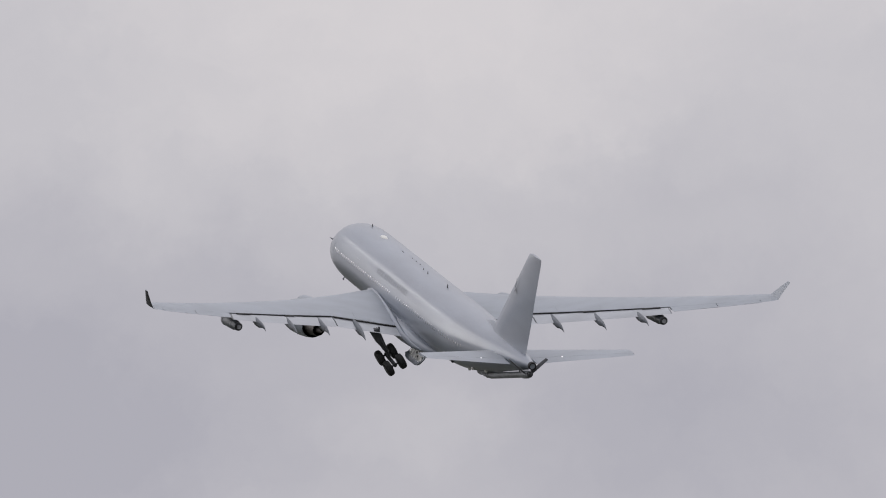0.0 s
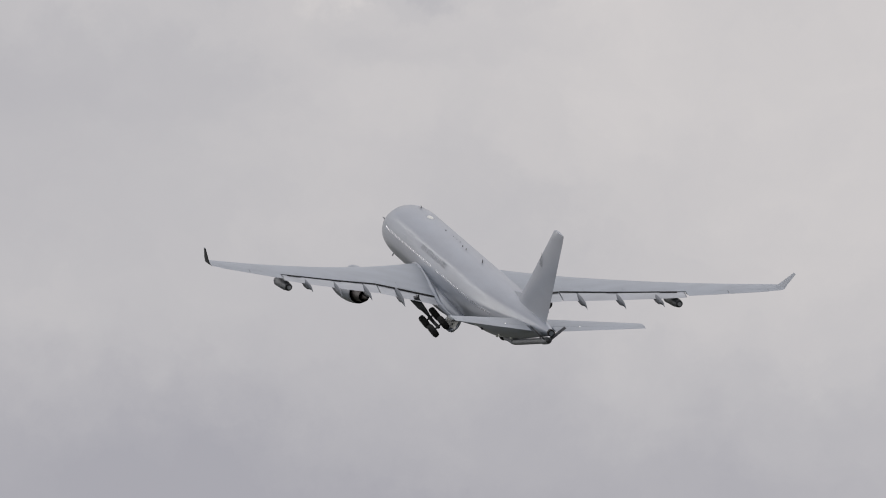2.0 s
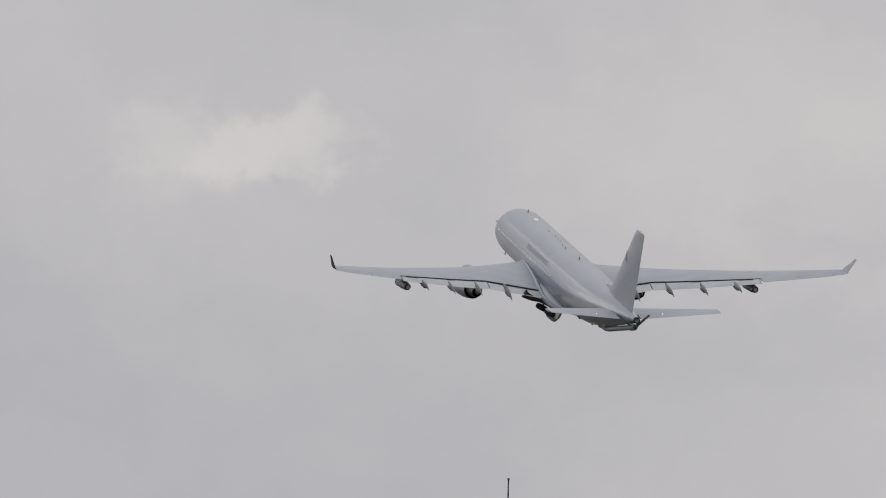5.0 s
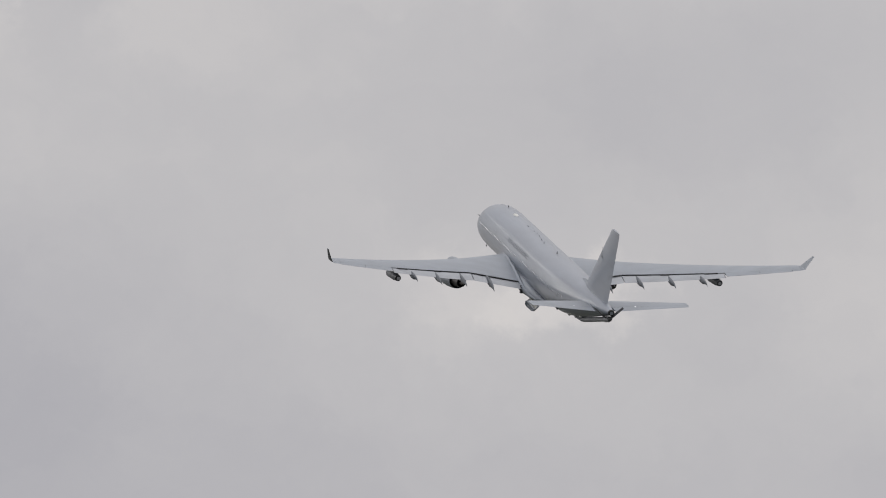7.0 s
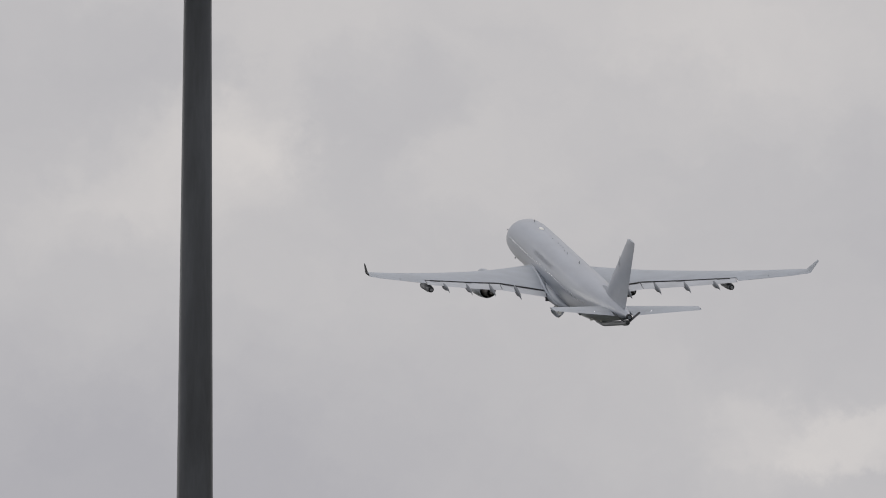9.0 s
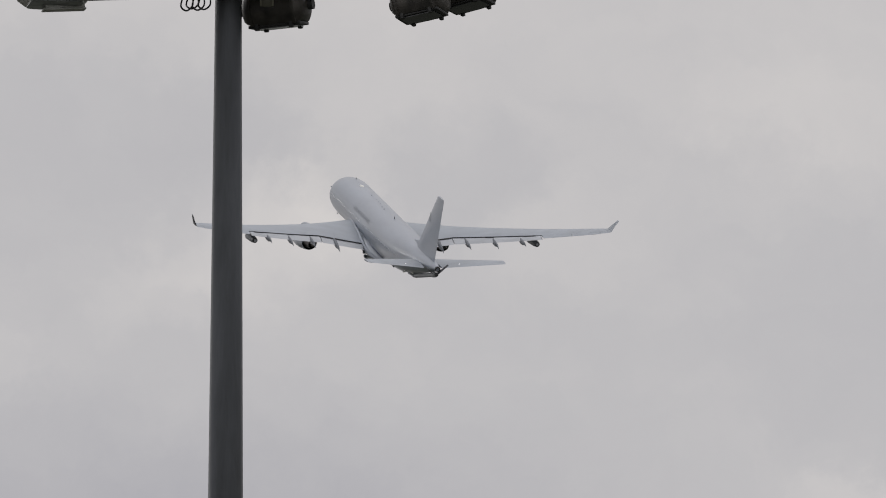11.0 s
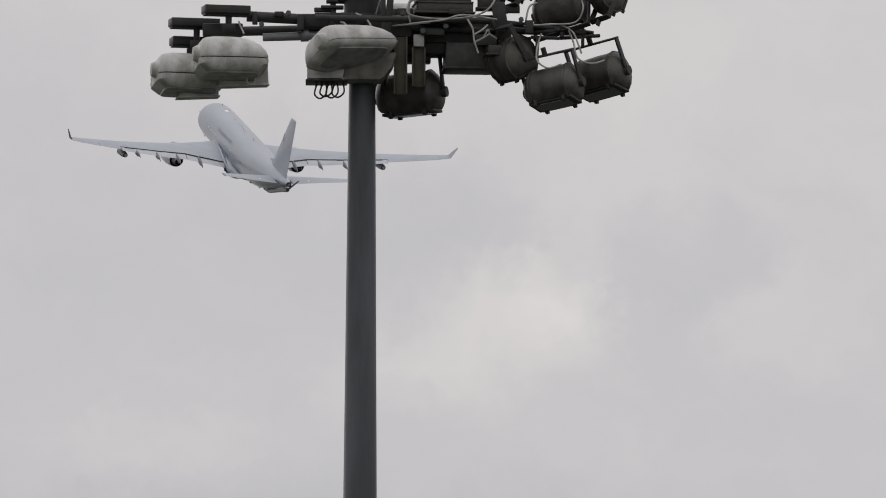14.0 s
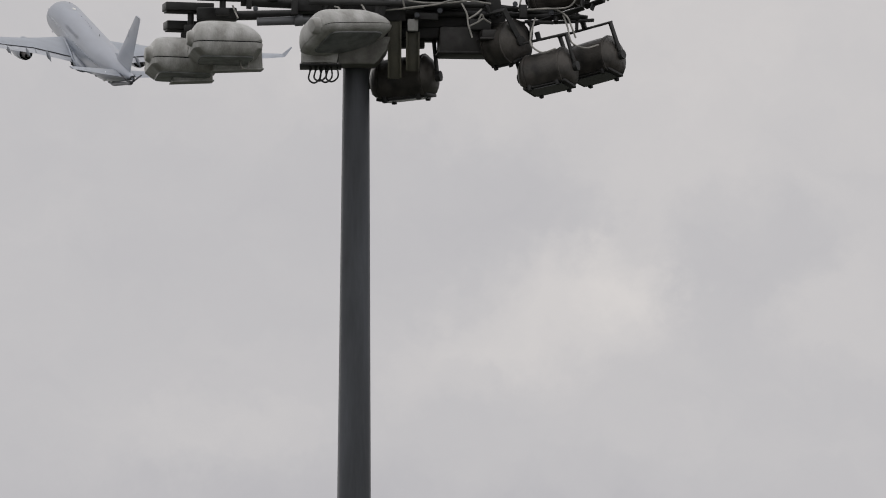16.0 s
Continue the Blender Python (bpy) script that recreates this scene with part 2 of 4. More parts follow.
COCKPIT = material("cockpit_glass", (0.02, 0.022, 0.025), 0.06, 0, 0.05, 2.0, 9.0, 0)
LETTER = material("dark_grey_lettering", (0.20, 0.215, 0.235), 0.5, 0, 0.05, 2.0, 9.0, 0)
NAVLIGHT = glow("white_position_light", (1.0, 0.98, 0.94), 1.5)

POLE = material("weathered_galvanised_steel", (0.090, 0.096, 0.106), 0.55, 0.35, 0.24, 2.2, 34.0, 0.003, streak=(1.6, 1.6, 0.25))
FRAME_STEEL = material("dirty_dark_steel", (0.036, 0.036, 0.035), 0.6, 0.3, 0.2, 6.0, 40.0, 0.003)
DRUM = material("soiled_brown_black_housing", (0.066, 0.060, 0.052), 0.5, 0.15, 0.28, 7.0, 55.0, 0.004, second=(0.020, 0.019, 0.017))
GEARBOX = material("sooty_gear_box_paint", (0.045, 0.043, 0.04), 0.5, 0.2, 0.25, 7.0, 55.0, 0.003)
# soiled shell made greyer: the luminaire's shadow is put into the colour
SHELL_SHADOW = material("shadowed_soiled_housing", (0.17, 0.168, 0.15), 0.6, 0, 0.26, 8.0, 60.0, 0.003, second=(0.09, 0.088, 0.075))
SHELL = material("soiled_white_fibreglass", (0.47, 0.47, 0.45), 0.6, 0, 0.26, 8.0, 75.0, 0.004, second=(0.28, 0.275, 0.25), streak=(1, 1, 0.6))
LENS = material("dirty_prismatic_glass", (0.24, 0.25, 0.245), 0.2, 0, 0.2, 8.0, 60.0, 0.002)
OLIVE = material("faded_olive_bracket", (0.07, 0.068, 0.045), 0.6, 0.1, 0.2, 6.0, 40.0, 0.002)
CABLE = material("grey_cable_sheath", (0.33, 0.32, 0.29), 0.6, 0, 0.18, 14.0, 60.0, 0)
CABLE_BLACK = material("black_cable_sheath", (0.02, 0.02, 0.02), 0.6, 0, 0.15, 14.0, 60.0, 0)
HOOD = material("blue_grey_painted_hood", (0.135, 0.143, 0.158), 0.5, 0.1, 0.14, 3.0, 35.0, 0.002)
GLASS_DARK = material("dark_floodlight_glass", (0.05, 0.052, 0.055), 0.08, 0, 0.1, 6.0, 40.0, 0)
WHIP = material("dark_antenna_whip", (0.035, 0.036, 0.04), 0.5, 0, 0.15, 6.0, 40.0, 0)
MASTPIPE = material("galvanised_pipe", (0.16, 0.165, 0.17), 0.5, 0.5, 0.15, 4.0, 40.0, 0)
GRASS = material("airfield_grass", (0.050, 0.055, 0.040), 0.9, 0, 0.25, 0.02, 0.8, 0.05, second=(0.038, 0.040, 0.032))


# ---- mesh helpers ----
def part(name, bm, mat, parent=None, label="", flat=False, at=None):
    """One bmesh as one mesh object, under a thing or a part."""
    bmesh.ops.recalc_face_normals(bm, faces=bm.faces)
    me = bpy.data.meshes.new(name)
    bm.to_mesh(me)
    bm.free()
    for m in (mat if isinstance(mat, (list, tuple)) else (mat,)):
        me.materials.append(m)
    if not flat:
        me.shade_smooth()
        me.set_sharp_from_angle(angle=radians(38))
    return again(name, me, parent, label, at)


def again(name, me, parent=None, label="", at=None):
    ob = new(name, me)
    if parent:
        ob.parent = parent
    if at is not None:
        ob.matrix_basis = at
    return tagged(ob, label)


def loft(bm, rings, caps=True):
    vs = [[bm.verts.new(p) for p in r] for r in rings]
    n = len(vs[0])
    for a, b in zip(vs, vs[1:]):
        for i in range(n):
            j = (i + 1) % n
            bm.faces.new((a[i], a[j], b[j], b[i]))
    if caps:
        bm.faces.new(vs[0][::-1])
        bm.faces.new(vs[-1])
    return vs


def ring(c, u, v, ru, rv, n=20, power=1.0):
    c, u, v = Vector(c), Vector(u), Vector(v)
    out = []
    for i in range(n):
        a = 2 * math.pi * i / n
        ca, sa = math.cos(a), math.sin(a)
        out.append(c + u * (ru * math.copysign(abs(ca) ** power, ca)) + v * (rv * math.copysign(abs(sa) ** power, sa)))
    return out


def tube(bm, p0, p1, r0, r1=None, n=12):
    p0, p1 = Vector(p0), Vector(p1)
    w = (p1 - p0).normalized()
    u = w.orthogonal().normalized()
    v = w.cross(u)
    r1 = r0 if r1 is None else r1
    loft(bm, [ring(p0, u, v, r0, r0, n), ring(p1, u, v, r1, r1, n)])


def pipe(bm, pts, r, n=7, steps=6):
    """A round cable that runs smoothly through the points."""
    P = [Vector(p) for p in pts]
    P = [P[0] * 2 - P[1]] + P + [P[-1] * 2 - P[-2]]
    line = []
    for a, b, c, d in zip(P, P[1:], P[2:], P[3:]):
        for k in range(steps):
            t = k / steps
            line.append(0.5 * (2 * b + (c - a) * t + (2 * a - 5 * b + 4 * c - d) * t * t + (3 * b - a - 3 * c + d) * t ** 3))
    line.append(P[-2])
    rings, u = [], None
    for i, p in enumerate(line):
        w = (line[min(i + 1, len(line) - 1)] - line[max(i - 1, 0)]).normalized()
        u = w.orthogonal().normalized() if u is None else (u - w * u.dot(w)).normalized()
        rings.append(ring(p, u, w.cross(u), r, r, n))
    loft(bm, rings)


def box(bm, sx, sy, sz, at=None, bevel=0.0, top=1.0):
    """A bevelled box about the origin of at; top: how far its upper side shrinks."""
    r = bmesh.ops.create_cube(bm, size=1)
    for v in r["verts"]:
        k = top if v.co.z > 0 else 1.0
        v.co = Vector((v.co.x * sx * k, v.co.y * sy * k, v.co.z * sz))
    vs = r["verts"]
    if bevel:
        es = list({e for v in vs for e in v.link_edges})
        g = bmesh.ops.bevel(bm, geom=es, offset=bevel, segments=2, affect="EDGES", profile=0.5)
        vs = list({v for f in g["faces"] for v in f.verts} | {v for v in vs if v.is_valid})
        seen, todo = set(), [vs[0]]
        while todo:
            v = todo.pop()
            if v in seen:
                continue
            seen.add(v)
            todo += [e.other_vert(v) for e in v.link_edges]
        vs = list(seen)
    if at is not None:
        bmesh.ops.transform(bm, matrix=at, verts=vs)


# ---- ground: one sheet to the horizon ----
def build_ground():
    bm = bmesh.new()
    bmesh.ops.create_circle(bm, cap_ends=True, segments=96, radius=20000)
    tagged(part("ground", bm, GRASS, flat=True), "flat mown airfield grass to the horizon", "ground", kind="structure")


build_ground()


# ---- the cloud deck behind everything, which drifts slowly to the right ----
def build_cloud_deck():
    bm = bmesh.new()
    rows = [[bm.verts.new(Vector(sky_way(-24 + 1.5 * i, 0.25 + 1.25 * k)) * 4700) for i in range(37)] for k in range(17)]
    for a, b in zip(rows, rows[1:]):
        for p, q, r, t in zip(a, a[1:], b[1:], b):
            bm.faces.new((p, q, r, t))
    ob = part("backdrop", bm, cloud_material())
    ob.matrix_basis = Matrix.Translation(EYE)
    return tagged(ob, "grey overcast cloud layer with paler breaks, drifting", "sky", kind="structure")


CLOUD_DECK = build_cloud_deck()
# seconds, degrees of drift
DRIFT_ROWS = ((0, 0), (4.5, 0.2925), (9, 0.585), (9.7, 0.64), (11.8, 0.82), (12.5, 0.885), (14.25, 1.095), (16, 1.305))


# ---- the airliner: x to its right wing, y forward, z up; st is metres behind the nose ----
def P3(x, st, z):
    return Vector((x, 29.0 - st, z))


# station, radius, height of the centre
HULL = ((1.0, 0.06, -0.95), (1.2, 0.52, -0.94), (1.6, 0.93, -0.90), (2.25, 1.36, -0.80), (3.1, 1.76, -0.63), (4.1, 2.12, -0.42),
        (5.3, 2.44, -0.21), (6.7, 2.67, -0.07), (8.4, 2.79, -0.01), (10.0, 2.82, 0.0), (36.0, 2.82, 0.0), (39.0, 2.78, 0.04), (42.0, 2.62, 0.17),
        (45.0, 2.34, 0.39), (48.0, 1.96, 0.70), (51.0, 1.53, 1.04), (54.0, 1.07, 1.38), (56.5, 0.66, 1.63), (58.0, 0.38, 1.78), (58.6, 0.29, 1.82))


def hull(st):
    """Radius and centre height of the fuselage at a station, on a smooth line."""
    for i in range(len(HULL) - 1):
        if st <= HULL[i + 1][0]:
            break
    a, b = HULL[max(i - 1, 0)], HULL[i]
    c, d = HULL[i + 1], HULL[min(i + 2, len(HULL) - 1)]
    t = (st - b[0]) / (c[0] - b[0])
    out = []
    for k in (1, 2):
        m0 = (c[k] - a[k]) / max(c[0] - a[0], 1e-6) * (c[0] - b[0])
        m1 = (d[k] - b[k]) / max(d[0] - b[0], 1e-6) * (c[0] - b[0])
        if b[1] == c[1]:
            m0 = m1 = 0
        out.append((2 * t ** 3 - 3 * t * t + 1) * b[k] + (t ** 3 - 2 * t * t + t) * m0 + (3 * t * t - 2 * t ** 3) * c[k] + (t ** 3 - t * t) * m1)
    return out


def on_hull(st, angle, proud=0.0):
    """A place on the skin; angle from the crown, to the right wing's side."""
    r, zc = hull(st)
    a = radians(angle)
    return P3((r + proud) * math.sin(a), st, zc + (r + proud) * math.cos(a))


def wing_z(x):
    k = max(x - 2.8, 0)
    return -1.48 + 0.100 * k + 0.0021 * k * k + min(x - 2.8, 0) * 0.08


def wing_le(x):
    return 18.3 + (x - 2.82) * 0.68


def wing_chord(x):
    te = 29.9 + 0.4 * (x - 2.82) / 6.58 if x < 9.4 else 30.3 + (x - 9.4) * 0.425
    return te - wing_le(x)


def wing_tilt(x):
    return math.tan(radians(6.3 - 6.8 * (max(x, 0) / 29) ** 0.7))


def foil(f, tc):
    f = min(f, 1.0)
    t = 5 * tc * (0.2969 * math.sqrt(f) - 0.126 * f - 0.3516 * f * f + 0.2843 * f ** 3 - 0.1036 * f ** 4)
    return t


def wing_ring(s, x, f0=0.0, f1=1.0, n=9, dz=0.0):
    c, le, z = wing_chord(x), wing_le(x), wing_z(x) + dz
    tc = 0.145 - 0.035 * min(x / 12, 1)
    tilt = wing_tilt(x)

    def at(f, side):
        camber = 0.012 * math.sin(math.pi * f)
        h = side * foil(f, tc)
        if side < 0 and f1 < 0.95 and f > 0.68:
            k = min((f - 0.68) / 0.12, 1.0)
            h += (foil(f, tc) - 0.006 - h) * k
        return P3(s * x, le + f * c, z + (camber + h) * c + (0.4 - f) * c * tilt)
    fs = [f0 + (f1 - f0) * (1 - math.cos(math.pi * i / (n - 1))) / 2 for i in range(n)]
    return [at(f, 1) for f in fs] + [at(f, -1) for f in reversed(fs[1:] if f0 == 0 else fs)]


FLAP_END = 20.6


def flap_chord(x):
    return min(0.29 * wing_chord(x), 2.15)


def flap_start(x):
    """Where the flap begins, as a share of the wing's chord."""
    c = wing_chord(x)
    return (c + min(0.055 * c, 0.6) - flap_chord(x) * 0.97) / c


def build_wing(plane, s):
    bm = bmesh.new()
    loft(bm, [wing_ring(s, x, 0, flap_start(x) + 0.02) for x in (0.4, 2.0, 3.2, 5, 7, 9.4, 12, 15, 18, FLAP_END)])
    loft(bm, [wing_ring(s, x, 0, 0.80) for x in (FLAP_END, 22, 24, 26, 28.0)])
    loft(bm, [wing_ring(s, x) for x in (28.0, 28.5, 28.9)])
    wing = part("wing", bm, WINGPAINT, plane)
    # the aileron, in two panels
    for x0, x1 in ((FLAP_END + 0.12, 24.4), (24.46, 27.96)):
        bm = bmesh.new()
        loft(bm, [wing_ring(s, x0 + (x1 - x0) * k / 3, 0.803, 1.06) for k in range(4)])
        part("aileron", bm, WINGPAINT, wing)

    # flaps, run out behind the wing and turned down, behind a black strip of shade
    def flap_ring(x, drop=9.0):
        c, le, fc, f0 = wing_chord(x), wing_le(x), flap_chord(x), flap_start(x)
        top = wing_ring(s, x, 0, f0 + 0.02)[8]
        y0, z0 = le + f0 * c, top.z - 0.085 * fc - 0.02
        a = radians(drop)
        out = []
        fs = [(1 - math.cos(math.pi * i / 7)) / 2 for i in range(8)]
        for f, side in [(f, 1) for f in fs] + [(f, -1) for f in reversed(fs[1:])]:
            h = side * foil(f, 0.15) * fc
            out.append(P3(s * x, y0 + f * fc * math.cos(a) + h * math.sin(a), z0 - f * fc * math.sin(a) + h * math.cos(a)))
        return out
    for x0, x1 in ((3.25, 9.30), (9.42, FLAP_END - 0.1)):
        bm = bmesh.new()
        loft(bm, [flap_ring(x0 + (x1 - x0) * k / 6) for k in range(7)])
        part("flap", bm, FLAP_LIT, wing)
    # black strips paint the slot's shade: along its inner part, short lengths farther out
    for x0, x1, w in ((3.3, 9.25, 0.30), (9.45, 12.6, 0.12), (12.6, 13.6, 0.05), (13.6, 14.6, 0.24), (14.6, 18.4, 0.05), (18.4, 19.9, 0.24)):
        bm = bmesh.new()
        rings = []
        for k in range(5):
            x = x0 + (x1 - x0) * k / 4
            c, le = wing_chord(x), wing_le(x)
            top = wing_ring(s, x, 0, flap_start(x) + 0.022)[8]
            rings.append([top + Vector((0, 0.03, 0.012)), top + Vector((0, -w, 0.0)), top + Vector((0, -w, -0.07)), top + Vector((0, 0.03, -0.09))])
        loft(bm, rings)
        part("slot_shade", bm, BLACK, wing, "dark open slot ahead of the flap")
    # flap end plate
    bm = bmesh.new()
    e = flap_ring(FLAP_END - 0.08)
    loft(bm, [[p + Vector((s * 0.0, 0, 0)) for p in e], [p + Vector((s * 0.07, 0, 0)) for p in e]])
    part("flap_end", bm, MIDGREY, wing)
    # spoiler panels: thin plates lying on the upper skin
    for x0, x1 in ((5.2, 7.0), (9.9, 11.6), (11.65, 13.4), (13.45, 15.2), (15.25, 17.0), (17.05, 18.6)):
        bm = bmesh.new()
        rings = []
        for k in range(3):
            x = x0 + (x1 - x0) * k / 2
            a = wing_ring(s, x, flap_start(x) - 0.15, flap_start(x) + 0.005, 3)
            rings.append([a[0] + Vector((0, 0, .012)), a[1] + Vector((0, 0, .012)), a[2] + Vector((0, 0, .012)),
                          a[2] - Vector((0, 0, .03)), a[0] - Vector((0, 0, .03))])
        loft(bm, rings)
        part("spoiler", bm, WINGPAINT, wing)
    # winglet, canted outward; the outer face of the left one carries a dark panel
    bm = bmesh.new()
    rings = []
    zt = wing_z(28.9)
    for x, st, c, z, th in ((28.88, wing_le(28.88), wing_chord(28.88), zt, 0.20), (29.25, 36.9, 2.2, zt + 0.25, 0.16),
                            (29.5, 37.5, 1.65, zt + 0.75, 0.12), (30.05, 39.0, 0.7, zt + 1.95, 0.06)):
        nx, nz = (0.25, -0.97) if x < 29 else (0.85, -0.5)
        rr = []
        for f, side in ((0, 0), (.15, 1), (.45, 1.2), (.8, .6), (1, 0), (.8, -.6), (.45, -1.2), (.15, -1)):
            rr.append(P3(s * (x + side * th * 0.5 * nx), st + f * c, z + side * th * 0.5 * nz))
        rings.append(rr)
    loft(bm, rings)
    wl = part("winglet", bm, WINGPAINT, plane, flat=True)
    if s < 0:
        bm = bmesh.new()
        rr = []
        for r in rings[1:]:
            o = [p + Vector((s * 0.02, 0, -0.012)) for p in r]
            rr.append([o[0], o[1], o[2], o[3], o[4], o[3] - Vector((s * .01, 0, 0)), o[2] - Vector((s * .01, 0, 0)), o[1] - Vector((s * .01, 0, 0))])
        loft(bm, rr)
        part("winglet_outer_panel", bm, DARKGREY, wl, "dark outer face of the winglet")
    # flap track fairings: drooped teardrops under the trailing edge
    for x, tip in ((7.35, -2.15), (11.0, -1.45), (14.5, -0.92), (17.95, -0.22)):
        te, z, tip = wing_le(x) + wing_chord(x) + 1.1, wing_z(x) + 0.42, tip + 0.46
        k = 0.78 if x > 9 else 0.86
        bm = bmesh.new()
        rings = []
        for st, zz, w, h in ((te - 5.2, z - 0.70, 0.03, 0.03), (te - 4.2, z - 0.78, 0.17, 0.2), (te - 2.4, z - 0.70, 0.26, 0.36), (te - 1.2, z - 0.82, 0.29, 0.45),
                             (te - 0.3, (z - .9) * .6 + tip * .4, 0.26, 0.42), (te + 0.5, (z - 0.85) * .35 + tip * .65, 0.17, 0.28), (te + 1.1, tip - .08, 0.09, 0.14), (te + 1.65, tip - .26, 0.015, 0.025)):
            rings.append(ring(P3(s * x, st, zz), (1, 0, 0), (0, 0, 1), w * k, h * k, 14))
        loft(bm, rings)
        part("flap_track_fairing", bm, FAIRSHADE, wing)
    # refuelling pod
    bm = bmesh.new()
    x = 19.95
    rings = [ring(P3(s * x, st, -0.45 + (st - 29.4) * 0.075), (1, 0, 0), (0, 0, 1), r, r, 18)
             for st, r in ((29.9, 0.05), (30.1, 0.22), (30.6, 0.38), (31.4, 0.47), (33.0, 0.48), (34.2, 0.43), (34.9, 0.37))]
    loft(bm, rings)
    pod = part("refuelling_pod", bm, FAIRSHADE, plane, "grey underwing hose pod with a dark open tail")
    bm = bmesh.new()
    c = P3(s * x, 34.92, -0.035)
    loft(bm, [ring(c, (1, 0, 0), (0, 0, 1), .36, .36, 18), ring(c - Vector((0, .05, 0)), (1, 0, 0), (0, 0, 1), .30, .30, 18)])
    part("drogue_housing", bm, DARKGREY, pod)
    bm = bmesh.new()
    tube(bm, c - Vector((0, .04, 0)), c - Vector((0, .16, 0)), 0.17, 0.2, 12)
    part("drogue", bm, MIDGREY, pod)
    for st, r in ((31.1, .485), (33.6, .475)):
        bm = bmesh.new()
        loft(bm, [ring(P3(s * x, st + d, -0.45 + (st - 29.4) * 0.075), (1, 0, 0), (0, 0, 1), r, r, 18) for d in (0, .12)])
        part("pod_band", bm, MIDGREY, pod)
    bm = bmesh.new()
    loft(bm, [[P3(s * (x + a * w), st, z) for a, st in ((0, 30.0), (1, 30.8), (1, 33.2), (0, 34.0), (-1, 33.2), (-1, 30.8))]
              for z, w in ((-0.2, .13), (wing_z(x) - 0.1, .13))])
    part("pod_pylon", bm, FAIRSHADE, pod)


def build_engine(plane, s):
    x, z = 9.4, -3.08
    def rings(prof):
        return [ring(P3(s * x, st, z + (st - 17.5) * 0.035), (1, 0, 0), (0, 0, 1), r * .92, r * .92, 32) for st, r in prof]
    bm = bmesh.new()
    loft(bm, rings(((18.4, 1.12), (17.75, 1.16), (17.45, 1.22), (17.3, 1.30), (17.4, 1.38), (17.8, 1.47), (18.6, 1.54), (19.8, 1.57), (21.2, 1.50), (22.4, 1.36), (23.5, 1.16), (23.52, 1.12), (22.9, 1.14))), caps=False)
    eng = part("engine", bm, PAINT, plane, "grey underwing turbofan with a burnt metal exhaust")
    bm = bmesh.new()
    loft(bm, rings(((17.74, 1.165), (17.43, 1.225), (17.28, 1.30), (17.38, 1.385), (17.78, 1.475))), caps=False)
    part("intake_lip", bm, LIP, eng)
    bm = bmesh.new()
    loft(bm, rings(((18.3, 1.13), (18.35, 0.4), (17.9, 0.05))), caps=True)
    part("fan", bm, DARKGREY, eng)
    bm = bmesh.new()
    loft(bm, rings(((22.95, 1.13), (22.96, 0.94))), caps=False)
    part("bypass_duct", bm, BLACK, eng)
    bm = bmesh.new()
    loft(bm, rings(((22.6, 0.97), (23.6, 0.88), (24.6, 0.70), (25.2, 0.60), (25.2, 0.56), (24.7, 0.58))), caps=False)
    part("core_nozzle", bm, HOT, eng)
    bm = bmesh.new()
    loft(bm, rings(((24.6, 0.42), (25.2, 0.33), (25.9, 0.16), (26.2, 0.03))))
    part("exhaust_plug", bm, HOT, eng)
    bm = bmesh.new()
    loft(bm, [[P3(s * (x + a * w), st, zz) for a, st in ((0, f), (1, f + .8), (1, b - 1.2), (0, b), (-1, b - 1.2), (-1, f + .8))]
              for zz, w, f, b in ((z + 0.75, .22, 19.6, 25.6), (z + 1.5, .26, 19.4, 27.0), (wing_z(x) + 0.05, .24, 22.2, 28.0))])
    part("engine_pylon", bm, PAINT, eng)
    # the crown of the pylon, a low hump just over the leading edge
    bm = bmesh.new()
    loft(bm, [[P3(s * (x + w * math.cos(math.pi * k / 10)), st, -2.0 + h * math.sin(math.pi * k / 10)) for k in range(11)]
              for st, w, h in ((18.9, .15, .55), (19.4, .55, 1.0), (20.2, .80, 1.24), (21.4, .90, 1.44), (22.8, .85, 1.48), (24.2, .5, 1.4), (25.2, .2, 1.3))])
    part("pylon_crown", bm, WINGPAINT, eng)


